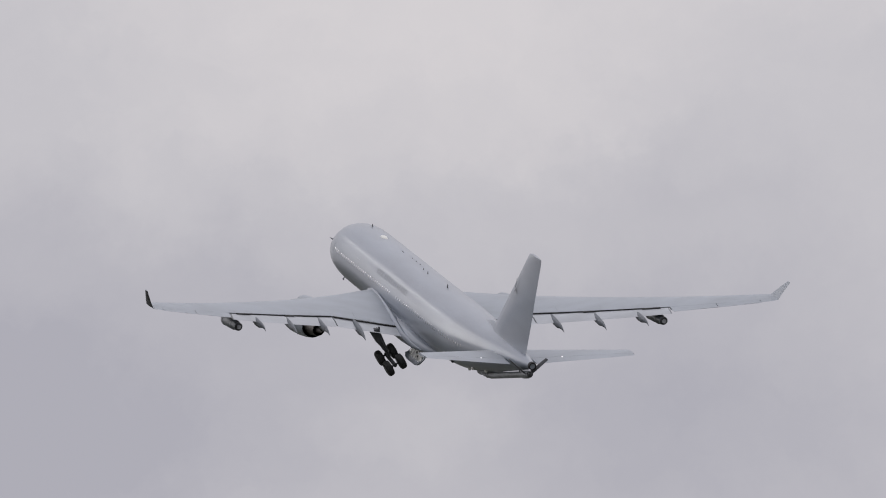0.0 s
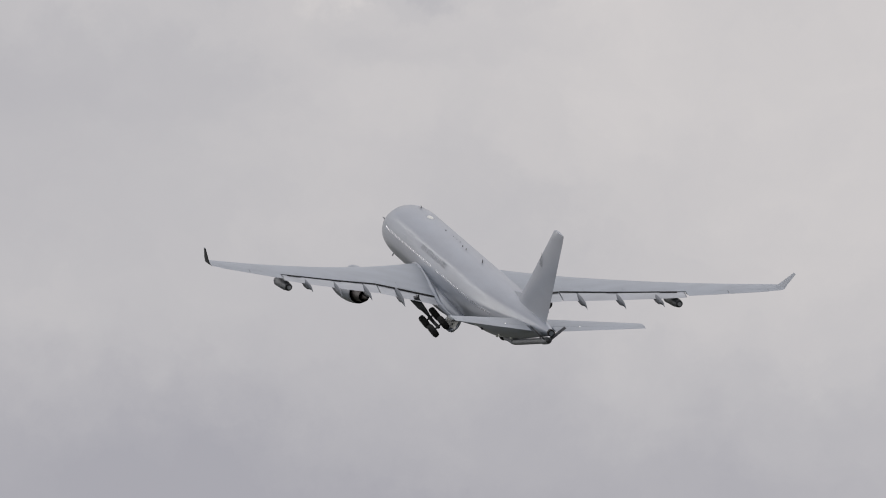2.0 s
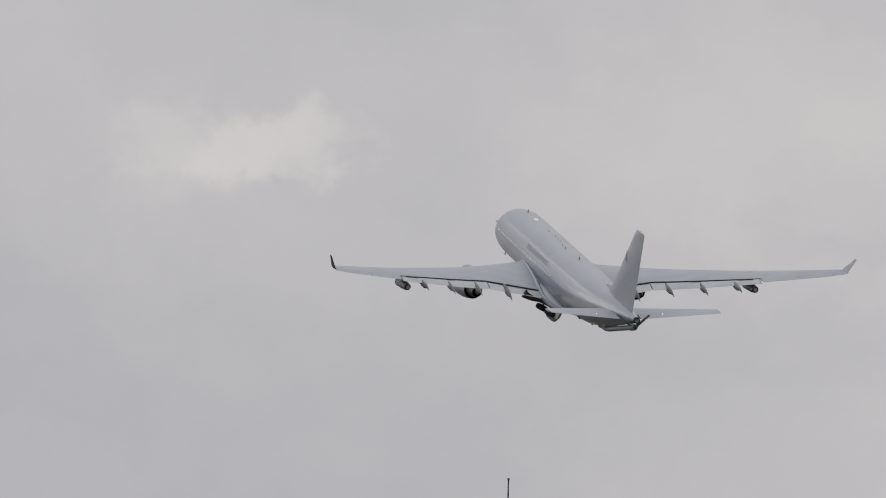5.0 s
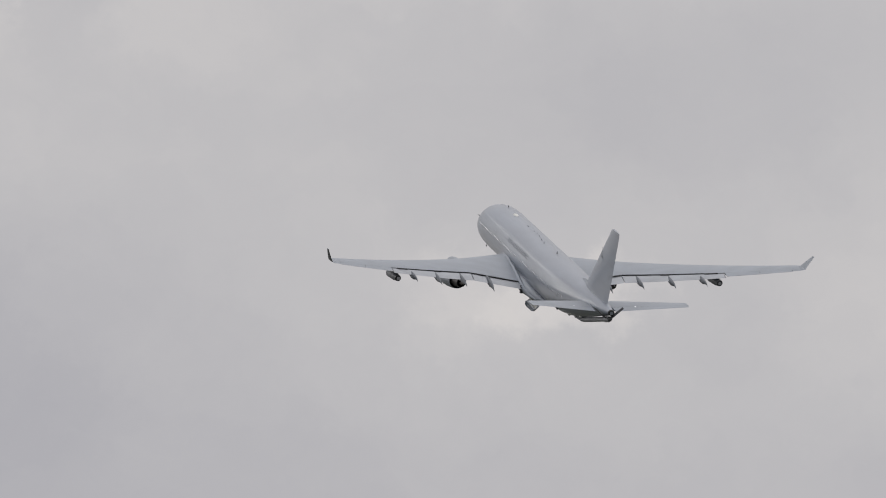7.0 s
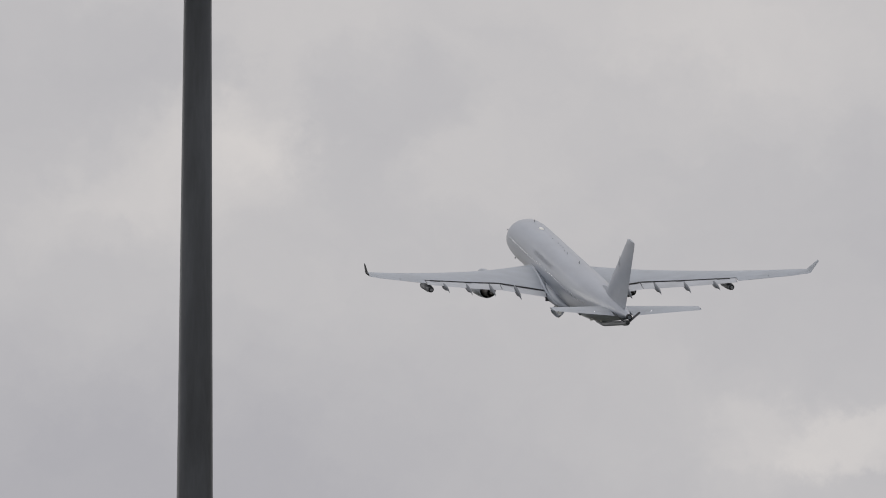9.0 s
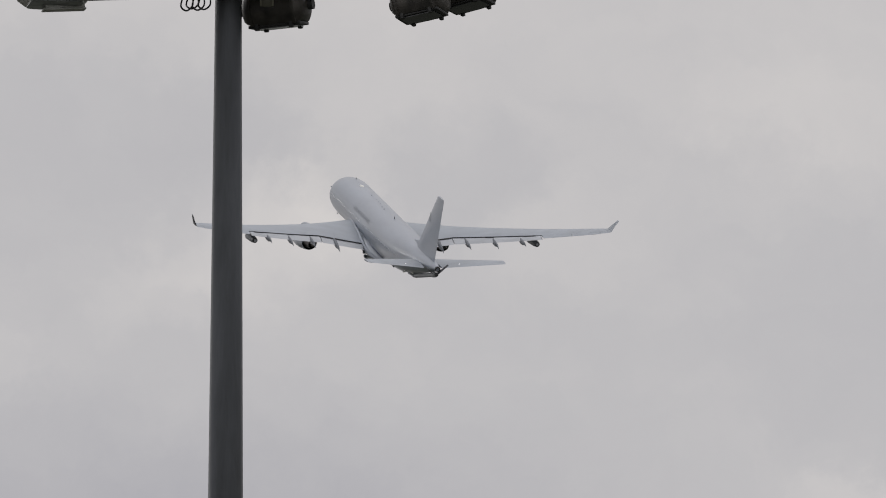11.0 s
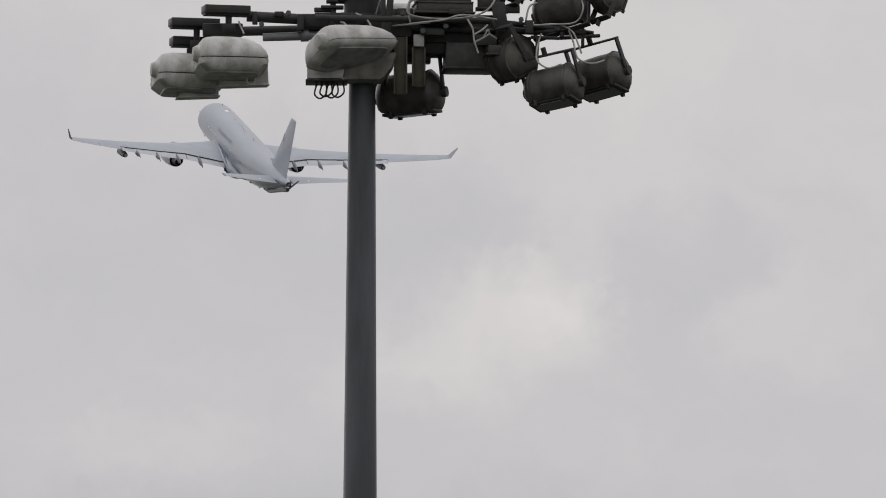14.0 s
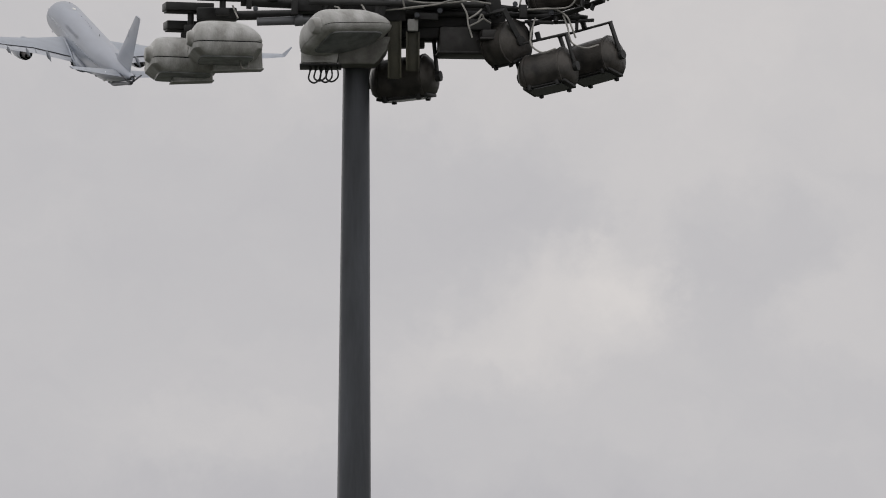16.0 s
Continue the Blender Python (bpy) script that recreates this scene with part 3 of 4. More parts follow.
def build_tail(plane):
    def foil_ring(base, c, th, along, f0=0.0, f1=1.0, n=7):
        """A section with its chord running aft from base, its thickness along the given axis."""
        along = Vector(along)
        fs = [f0 + (f1 - f0) * (1 - math.cos(math.pi * i / (n - 1))) / 2 for i in range(n)]
        pts = [(f, 1) for f in fs] + [(f, -1) for f in reversed(fs[1:] if f0 == 0 else fs)]
        return [base + Vector((0, -f * c, 0)) + along * (k * foil(f, th) * c) for f, k in pts]

    # fin and rudder: z, leading edge, chord
    fin = ((2.0, 46.3, 10.1), (3.1, 47.6, 9.2), (5.0, 49.6, 7.85), (8.0, 52.6, 5.7), (10.9, 55.5, 3.7), (11.45, 56.05, 3.25), (11.58, 56.6, 2.65))
    bm = bmesh.new()
    loft(bm, [foil_ring(P3(0, le, z), c, 0.10, (1, 0, 0), 0, 0.68) for z, le, c in fin])
    f = part("tail_fin", bm, PAINT, plane)
    bm = bmesh.new()
    loft(bm, [foil_ring(P3(0, le, z), c, 0.10, (1, 0, 0), 0.6805, 1.0) for z, le, c in ((2.3, 46.65, 9.85),) + fin[1:]])
    part("rudder", bm, PAINT, f)
    bm = bmesh.new()
    loft(bm, [[P3(x * w, st, z) for x, st in ((0, a), (1, b), (0, 51.0), (-1, b))] for z, w, a, b in ((2.2, .26, 42.9, 46.2), (2.72, .14, 44.6, 47.2), (3.15, .05, 46.8, 47.8))])
    part("dorsal_fillet", bm, PAINT, f)
    # a small dark emblem of plain strokes on each side of the fin
    for s in (-1, 1):
        bm = bmesh.new()
        for dx, dz, ln, w, tilt in ((0, 0.2, .8, .12, 28), (0.2, -.28, .65, .1, -38), (-.22, -.4, .45, .09, 62), (.15, .6, .4, .08, -20)):
            box(bm, 0.02, w, ln, Matrix.Translation(P3(s * 0.36, 53.7 + dx, 7.9 + dz)) @ pose(0, 0, 0, tilt, -s * 3, 0))
        part("fin_emblem", bm, LETTER, f, "small dark grey plain emblem", flat=True)
    for s in (-1, 1):
        def st_ring(k, f0, f1):
            x = 0.7 + 9.0 * k
            le, c, z = 49.4 + 6.3 * k, 6.6 - 4.1 * k, 1.35 + 1.25 * k
            return [p + Vector((0, 0, -0.06 * (p.y - 29 + le + c))) for p in foil_ring(P3(s * x, le, z), c, 0.10, (0, 0, 1), f0, f1)]
        bm = bmesh.new()
        ks = (0, .2, .4, .6, .8, .95, 1.0)
        loft(bm, [st_ring(k, 0, .70) for k in ks])
        tp = part("tailplane", bm, WINGPAINT, plane)
        bm = bmesh.new()
        loft(bm, [st_ring(k, .705, 1) for k in (.06, .3, .6, .99)])
        part("elevator", bm, WINGPAINT, tp)
        bm = bmesh.new()
        p = st_ring(.34, .74, .75)[0]
        bmesh.ops.create_icosphere(bm, subdivisions=1, radius=0.045, matrix=Matrix.Translation(p + Vector((0, 0, .035))))
        part("position_light", bm, NAVLIGHT, tp, "small glowing white light")


def build_boom(plane):
    a, b = P3(0.0, 46.4, -1.98), P3(0.1, 57.9, 0.92)
    w = (b - a).normalized()
    u = Vector((1, 0, 0))
    v = w.cross(u)
    bm = bmesh.new()
    loft(bm, [ring(a + w * d, u, v, r, r, 16) for d, r in ((-.2, .12), (0, .24), (.8, .30), (4, .30), (9.5, .28), (10.0, .36), (11.2, .36), (11.6, .30))])
    boom = part("refuelling_boom", bm, MIDGREY, plane, "stowed grey tanker boom under the tail")
    bm = bmesh.new()
    loft(bm, [ring(a + w * (d - 0.2) + v * 0.0, u, v, r, r, 16) for d, r in ((11.78, .27), (12.2, .2), (12.25, .12))])
    part("boom_nozzle", bm, DARKGREY, boom)
    for s, tip in ((1, P3(1.75, 57.2, 2.15)), (-1, P3(-1.75, 57.2, 2.15))):
        bm = bmesh.new()
        root = b + w * -1.0 + Vector((s * .2, 0, .1))
        loft(bm, [[p + Vector((n * t, -f * c, n * -s * t)) for f, n in ((0, 0), (.4, 1), (1, 0), (.4, -1))]
                  for p, c, t in ((root + Vector((0, .35, 0)), 1.0, .06), (tip + Vector((0, .3, 0)), .75, .04))])
        part("ruddevator", bm, DARKGREY, boom, "dark control fin on the boom")
    bm = bmesh.new()
    for s in (-1, 1):
        tube(bm, P3(s * .5, 45.2, -1.9), a + Vector((s * .18, -.3, 0)), .14, .16)
    loft(bm, [ring(P3(0, st, z), (1, 0, 0), (0, 0, 1), ww, h, 12) for st, z, ww, h in ((43.6, -1.95, .05, .05), (44.4, -2.05, .5, .3), (45.8, -1.75, .55, .36), (47.0, -1.5, .3, .3))])
    part("boom_hinge", bm, MIDGREY, boom)
    bm = bmesh.new()
    tube(bm, P3(0, 55.0, 0.75), P3(0, 55.2, 0.2), .07)
    tube(bm, P3(0, 50.0, -0.4), P3(0, 50.2, -0.95), .06)
    part("boom_latch", bm, DARKGREY, boom)


def build_hull(plane):
    bm = bmesh.new()
    sts = [1, 1.05, 1.2, 1.4, 1.6, 1.9, 2.25, 2.65, 3.1, 3.6, 4.1, 4.7, 5.3, 6.0, 6.7, 7.5, 8.4, 10, 14, 18, 22, 26, 30, 34, 36, 37.5, 39, 40.5, 42, 43.5, 45, 46.5, 48, 49.5, 51, 52.5, 54, 55.2, 56.5, 57.3, 58.0, 58.6]
    rings = []
    for st in sts:
        r, zc = hull(st)
        rings.append(ring(P3(0, st, zc), (1, 0, 0), (0, 0, 1), r, r, 56))
    loft(bm, rings)
    fus = part("fuselage", bm, PAINT, plane)
    # auxiliary power exhaust at the tail's end
    bm = bmesh.new()
    r, zc = hull(58.6)
    loft(bm, [ring(P3(0, st, zc), (1, 0, 0), (0, 0, 1), rr, rr, 20) for st, rr in ((58.3, .36), (58.5, .355), (58.7, .34), (58.7, .25), (58.4, .22))])
    part("tail_exhaust", bm, BLACK, fus, "black round exhaust at the end of the tail cone")
    # wing-to-body fairing
    bm = bmesh.new()
    rr = []
    for st, w, top, bot in ((15.6, 1.7, -2.1, -2.75), (17.0, 2.45, -1.75, -2.95), (19.0, 3.0, -1.2, -3.15), (22.0, 3.22, -.9, -3.28), (26.0, 3.28, -.95, -3.34), (29.5, 3.2, -1.25, -3.34),
                            (32.0, 2.95, -1.6, -3.25), (34.2, 2.4, -1.95, -3.05), (36.0, 1.6, -2.2, -2.85), (37.2, .7, -2.45, -2.78)):
        zc, h = (top + bot) / 2, (top - bot) / 2
        rr.append(ring(P3(0, st, zc), (1, 0, 0), (0, 0, 1), w, h, 36, 0.72))
    loft(bm, rr)
    part("belly_fairing", bm, PAINT, plane)
    # fillets where the wings leave the body: blades that sweep back and down along the root
    for s in (-1, 1):
        bm = bmesh.new()
        rr = []
        for st, x, z, w, h in ((17.0, 2.50, -1.25, .05, .06), (18.0, 2.62, -1.0, .16, .34), (19.5, 2.74, -.82, .22, .48), (22.0, 2.86, -.95, .26, .55), (25.0, 2.98, -1.30, .28, .55), (28.0, 3.10, -1.75, .28, .5), (30.2, 3.12, -2.2, .26, .42), (32.4, 2.8, -2.55, .16, .25), (34.0, 2.45, -2.65, .04, .05)):
            rr.append(ring(P3(s * x, st, z), (1, 0, 0), (0, 0, 1), w, h, 16))
        loft(bm, rr)
        part("wing_root_fillet", bm, PAINT, plane)
    # cabin windows
    bm = bmesh.new()
    loft(bm, [ring((0, 0, z), (1, 0, 0), (0, 1, 0), .115 * k, .17 * k, 10) for z, k in ((-.03, 1), (.008, 1), (.014, .8))])
    win, n = None, 0
    for s in (-1, 1):
        st = 7.6
        while st < 45.2:
            n += 1
            if n % 20 != 0 and not 25.0 < st < 26.6:
                r, zc = hull(st)
                ang = s * math.degrees(math.acos((0.42 - zc) / r))
                p = on_hull(st, ang)
                nrm = Vector((p.x, 0, p.z - zc)).normalized()
                m = Matrix((Vector((0, 1, 0)), nrm.cross(Vector((0, 1, 0))), nrm)).transposed().to_4x4()
                m.translation = p
                if win is None:
                    win = part("cabin_window", bm, CABIN_GLASS, fus, at=m)
                else:
                    again("cabin_window", win.data, fus, at=m)
            st += 0.533
    # flight-deck panes
    for ang in (-66, -42, -15, 15, 42, 66):
        bm = bmesh.new()
        grid = []
        for k in range(4):
            st = 3.15 + .28 * k
            grid.append([on_hull(st + (.25 if abs(ang) > 50 else 0), ang + d, .012) for d in (-11, 0, 11)] + [on_hull(st + (.25 if abs(ang) > 50 else 0), ang + d, -.03) for d in (11, 0, -11)])
        loft(bm, grid)
        part("windscreen_pane", bm, COCKPIT, fus)
    # doors: thin outlines raised from the skin
    for s in (-1, 1):
        for st, z0, z1 in ((6.4, -.75, 1.1), (14.3, -.75, 1.1), (42.6, -.45, 1.35)):
            bm = bmesh.new()
            r, zc = hull(st)
            a0, a1 = math.degrees(math.acos((z1 - zc) / r)), math.degrees(math.acos((z0 - zc) / r))
            grid = [[on_hull(st + d, s * (a0 + (a1 - a0) * k / 6), .004) for k in range(7)] + [on_hull(st + d, s * (a0 + (a1 - a0) * k / 6), -.05) for k in range(6, -1, -1)] for d in (-.5, 0, .5)]
            loft(bm, grid)
            part("cabin_door", bm, PAINT, fus)
    # antennas along the crown, the white satellite dome, probes
    for st, ang, h, ln in ((8.9, 6, .26, .45), (19.0, 2, .08, .9), (26.0, -2, .18, .3), (27.6, -4, .26, .35), (33.0, 0, .34, .5), (21.6, 4, .10, .25), (22.8, 4, .10, .25), (24.0, 4, .12, .25)):
        bm = bmesh.new()
        p = on_hull(st, ang, -.03)
        loft(bm, [[p + Vector((x * w, y, z)) for x, y in ((0, ln / 2), (1, 0), (0, -ln / 2), (-1, 0))] for z, w, ln in ((0, .05, ln), (h, .02, ln * .6))])
        part("blade_antenna", bm, DARKGREY, fus, "dark blade antenna on the crown")
    bm = bmesh.new()
    p = on_hull(13.3, 1, -.06)
    loft(bm, [ring(p + Vector((0, y, z)), (1, 0, 0), (0, 1, 0), .30 * k, .68 * k, 20) for z, k, y in ((-.1, 1, 0), (.04, 1, 0), (.14, .82, 0), (.2, .45, 0))])
    part("satellite_dome", bm, WHITE, fus, "white antenna dome on the crown")
    for s, st, ang in ((-1, 3.0, 60), (1, 3.0, 60), (-1, 6.6, 150)):
        bm = bmesh.new()
        q0, q1 = on_hull(st, s * ang, -.02), on_hull(st, s * ang, .3)
        tube(bm, q0, q1, .07, .05, 8)
        tube(bm, q1 - Vector((0, .15, 0)), q1 + Vector((0, .22, 0)), .06, .03, 8)
        part("air_data_probe", bm, MIDGREY, fus)
    bm = bmesh.new()
    q = on_hull(7.4, -172, -.05)
    box(bm, .16, .5, .5, Matrix.Translation(q - Vector((0, 0, .2))), .04)
    part("belly_antenna", bm, DARKGREY, fus)
    # small pale fittings under the tail
    for st, ang in ((43.6, -158), (45.2, -150), (47.4, -162), (41.0, -140)):
        bm = bmesh.new()
        p = on_hull(st, ang, -.02)
        loft(bm, [ring(p + Vector((0, y, z)), (1, 0, 0), (0, 1, 0), .16 * k, .30 * k, 12) for z, k, y in ((.1, 1, 0), (-.05, .9, 0), (-.16, .5, 0))])
        part("belly_fitting", bm, WHITE if ang < -145 else DARKGREY, fus)
    # lettering along the side, each letter bent to the skin
    for s in (-1, 1):
        cu = bpy.data.curves.new("title", "FONT")
        cu.body, cu.size, cu.space_character, cu.extrude = "ROYAL AUSTRALIAN AIR FORCE", 1.0, 1.12, 0.0
        tmp = new("title", cu)
        me = bpy.data.meshes.new_from_object(tmp.evaluated_get(bpy.context.evaluated_depsgraph_get()))
        bpy.data.objects.remove(tmp)
        bm = bmesh.new()
        bm.from_mesh(me)
        xs = [v.co.x for v in bm.verts]
        x0, x1 = min(xs), max(xs)
        for v in bm.verts:
            f = (v.co.x - x0) / (x1 - x0)
            st = 19.9 + 9.0 * f if s < 0 else 28.9 - 9.0 * f
            arc = 1.16 + v.co.y * 0.72
            ang = math.degrees(math.pi / 2 - arc / 2.82)
            v.co = on_hull(st, s * ang, .012)
        part("title", bm, LETTER, fus, "dark grey air force title", flat=True)


GEAR_PIVOT = {-1: P3(-5.75, 30.2, -1.5), 1: P3(5.75, 30.2, -1.5)}
DOOR_HINGE = {-1: P3(-1.62, 31.0, -3.1), 1: P3(1.62, 31.0, -3.1)}
GEARS, DOORS = {}, {}


def build_gear(plane, s):
    """The main leg in its own space: it hangs down from its pivot."""
    bm = bmesh.new()
    tube(bm, (0, 0, -.1), (0, 0, -2.1), .23, .21, 14)
    tube(bm, (0, 0, -2.0), (0, -.05, -3.15), .15, .15, 14)
    tube(bm, (0, .3, -.2), (0, -.3, -.2), .16, .16, 12)
    tube(bm, (0, -.25, -1.0), (0, -.45, -2.2), .06, .06, 8)
    tube(bm, (0, -.45, -2.2), (0, -.15, -3.0), .06, .06, 8)
    # leg and leg door in dark grey, which stands in for their shadow
    g = part("main_gear", bm, DARKGREY, plane, "landing gear leg with four dark wheels, folding away")
    fa, ra = Vector((0, .84, -3.05)), Vector((0, -.88, -3.68))
    bm = bmesh.new()
    tube(bm, fa + (fa - ra) * .08, ra + (ra - fa) * .08, .17, .17, 12)
    for q in (fa, ra):
        tube(bm, q + Vector((-.64, 0, 0)), q + Vector((.64, 0, 0)), .09, .09, 10)
    part("bogie_beam", bm, STEEL, g)
    for q in (fa, ra):
        for k in (-1, 1):
            c = q + Vector((k * .64, 0, 0))
            bm = bmesh.new()
            loft(bm, [ring(c + Vector((d, 0, 0)), (0, 1, 0), (0, 0, 1), r, r, 24) for d, r in ((-.28, .36), (-.30, .54), (-.24, .68), (-.1, .735), (.1, .735), (.24, .68), (.30, .54), (.28, .36))])
            part("tyre", bm, RUBBER, g)
            bm = bmesh.new()
            loft(bm, [ring(c + Vector((d, 0, 0)), (0, 1, 0), (0, 0, 1), r, r, 16) for d, r in ((-.31, .12), (-.30, .3), (-.285, .35), (.285, .35), (.30, .3), (.31, .12))])
            part("wheel_hub", bm, STEEL, g)
    bm = bmesh.new()
    tube(bm, (0, .1, -.9), (-s * .45, .1, -.15), .09, .09, 10)
    part("side_brace", bm, STEEL, g)
    bm = bmesh.new()
    loft(bm, [[Vector((s * x, y, z)) for x, y in ((x0, -.25), (x0, .3), (x1, .3), (x1 - .05, -.25))] for z, x0, x1 in ((-.15, -.30, .50), (-.9, -.26, .45), (-1.3, -.24, .40), (-1.9, -.20, .22), (-2.3, -.16, .18))])
    part("leg_door", bm, DARKGREY, g)
    GEARS[s] = g
    # belly door: a curved panel with a pale ribbed inner face; its hinge lies along y
    bm = bmesh.new()
    prof = ((0, 0), (.5, .03), (1.0, .0), (1.35, -.10), (1.55, -.28))
    loft(bm, [[Vector((-s * o, y, -d)) for d, o in [(a * k, b - (.0)) for a, b in prof] + [(a * k, b + .10) for a, b in reversed(prof)]] for y, k in ((2.1, .72), (1.8, .92), (1.1, 1), (-1.1, 1), (-1.8, .92), (-2.1, .72))])
    d = part("gear_door", bm, PAINT, plane, "open belly door with a pale ribbed inside")
    bm = bmesh.new()
    for y in (-1.4, -.7, 0, .7, 1.4):
        box(bm, .05, .09, 1.3, Matrix.Translation((s * .03, y, -.68)), .015)
    box(bm, .03, 3.4, 1.36, Matrix.Translation((s * .012, 0, -.70)), .01)
    part("door_lining", bm, WHITE, d, "pale ribbed lining")
    for y, z in ((.62, -.35), (.0, -.55), (-.55, -.8), (-.6, -.3)):
        bm = bmesh.new()
        box(bm, .06, .22, .2, Matrix.Translation((s * .07, y, z)), .03)
        part("door_fitting", bm, DARKGREY, d)
    bm = bmesh.new()
    tube(bm, (s * .08, .9, -.35), (s * .7, 1.2, .05), .06, .07, 10)
    part("door_actuator", bm, DARKGREY, d)
    DOORS[s] = d


def build_airliner():
    plane = tagged(new("airliner"), "light grey military tanker airliner climbing with its wheels folding away", "airplane")
    build_hull(plane)
    for s in (-1, 1):
        build_wing(plane, s)
        build_engine(plane, s)
        build_gear(plane, s)
    build_tail(plane)
    build_boom(plane)
    return plane


AIRLINER = build_airliner()


# ---- the floodlight mast: 125 m off, its head about 17.7 m above the ground ----
MAST_Y = 125.0
LEAN = 0.26


def M(px, pz, y=0.0):
    """A place on the mast's head: metres right of the pole, above the ground, behind the pole."""
    return Vector((px, y, pz))


def floodlight_meshes():
    """A drum floodlight: barrel along x, its glass below, its yoke above."""
    out = {}
    L, R = 0.172, 0.172
    bm = bmesh.new()
    def sect(x, k):
        pts = []
        for i in range(13):
            a = radians(-48 + 276 * i / 12)
            pts.append(Vector((x, R * k * math.cos(a), R * k * math.sin(a) + .02)))
        return pts
    loft(bm, [sect(x, k) for x, k in ((-L - .05, .35), (-L - .04, .7), (-L - .01, .9), (-L + .012, .95), (-L + .014, 1.02), (-L + .03, 1.02), (-L + .032, .97), (.0, 1.0), (L - .032, 1.0), (L - .03, 1.05), (L - .012, 1.05), (L - .01, .98), (L + .015, .88), (L + .04, .62), (L + .05, .3))])
    out["floodlight"] = bm, DRUM
    bm = bmesh.new()
    box(bm, 2 * L + .02, 2 * R * .62, .024, Matrix.Translation((0, 0, -.112)), .006)
    for x in (-.12, .12):
        for y in (-1, 1):
            box(bm, .03, .035, .05, Matrix.Translation((x, y * R * .60, -.12)), .006)
    out["glass_frame"] = bm, FRAME_STEEL
    bm = bmesh.new()
    box(bm, 2 * L - .05, 2 * R * .52, .012, Matrix.Translation((0, 0, -.127)))
    out["front_glass"] = bm, GLASS_DARK
    bm = bmesh.new()
    for s in (-1, 1):
        box(bm, .016, .05, .30, Matrix.Translation((s * (L + .06), 0, .13)), .004)
        tube(bm, (s * (L + .02), 0, 0), (s * (L + .085), 0, 0), .04, .04, 10)
    box(bm, 2 * L + .14, .055, .016, Matrix.Translation((0, 0, .275)), .004)
    tube(bm, (0, 0, .27), (0, 0, .34), .022, .022, 8)
    out["yoke"] = bm, FRAME_STEEL
    return out


def luminaire_meshes(depth):
    """A box luminaire: pale domed shell over a rim of the given depth, glass set into its underside."""
    out = {}

    def stack(rows, power=0.28, n=40):
        bm = bmesh.new()
        loft(bm, [ring((dx, dy, z), (1, 0, 0), (0, 1, 0), hx, hy, n, power + max(z, 0) * 1.2) for z, hx, hy, dx, dy in rows])
        return bm
    out["luminaire"] = stack(((-.002, .272, .208, 0, 0), (.012, .278, .213, 0, 0), (.05, .270, .208, -.006, 0), (.09, .248, .196, -.020, .004), (.125, .214, .176, -.04, .01), (.15, .17, .145, -.06, .016), (.166, .105, .095, -.075, .02), (.170, .03, .03, -.08, .02))), SHELL
    out["seam"] = stack(((-.014, .266, .202, 0, 0), (.0, .266, .202, 0, 0))), FRAME_STEEL
    out["rim"] = stack(((-.012, .279, .214, 0, 0), (-.5 * depth, .274, .209, 0, 0), (-.9 * depth, .272 - depth * .5, .206 - depth * .3, 0, 0), (-depth, .255 - depth * .5, .190 - depth * .3, 0, 0), (-depth - .002, .21, .15, 0, 0))), SHELL
    out["glass"] = stack(((-depth + .01, .212, .152, 0, -.012), (-depth - .010, .206, .146, 0, -.012), (-depth - .016, .17, .112, 0, -.012))), LENS
    bm = bmesh.new()
    loft(bm, [ring((x, -.10, .03), (0, 1, 0), (0, 0, 1), r, r, 18) for x, r in ((-.22, .062), (-.285, .060), (-.315, .046), (-.32, .02))])
    out["boss"] = bm, SHELL
    return out


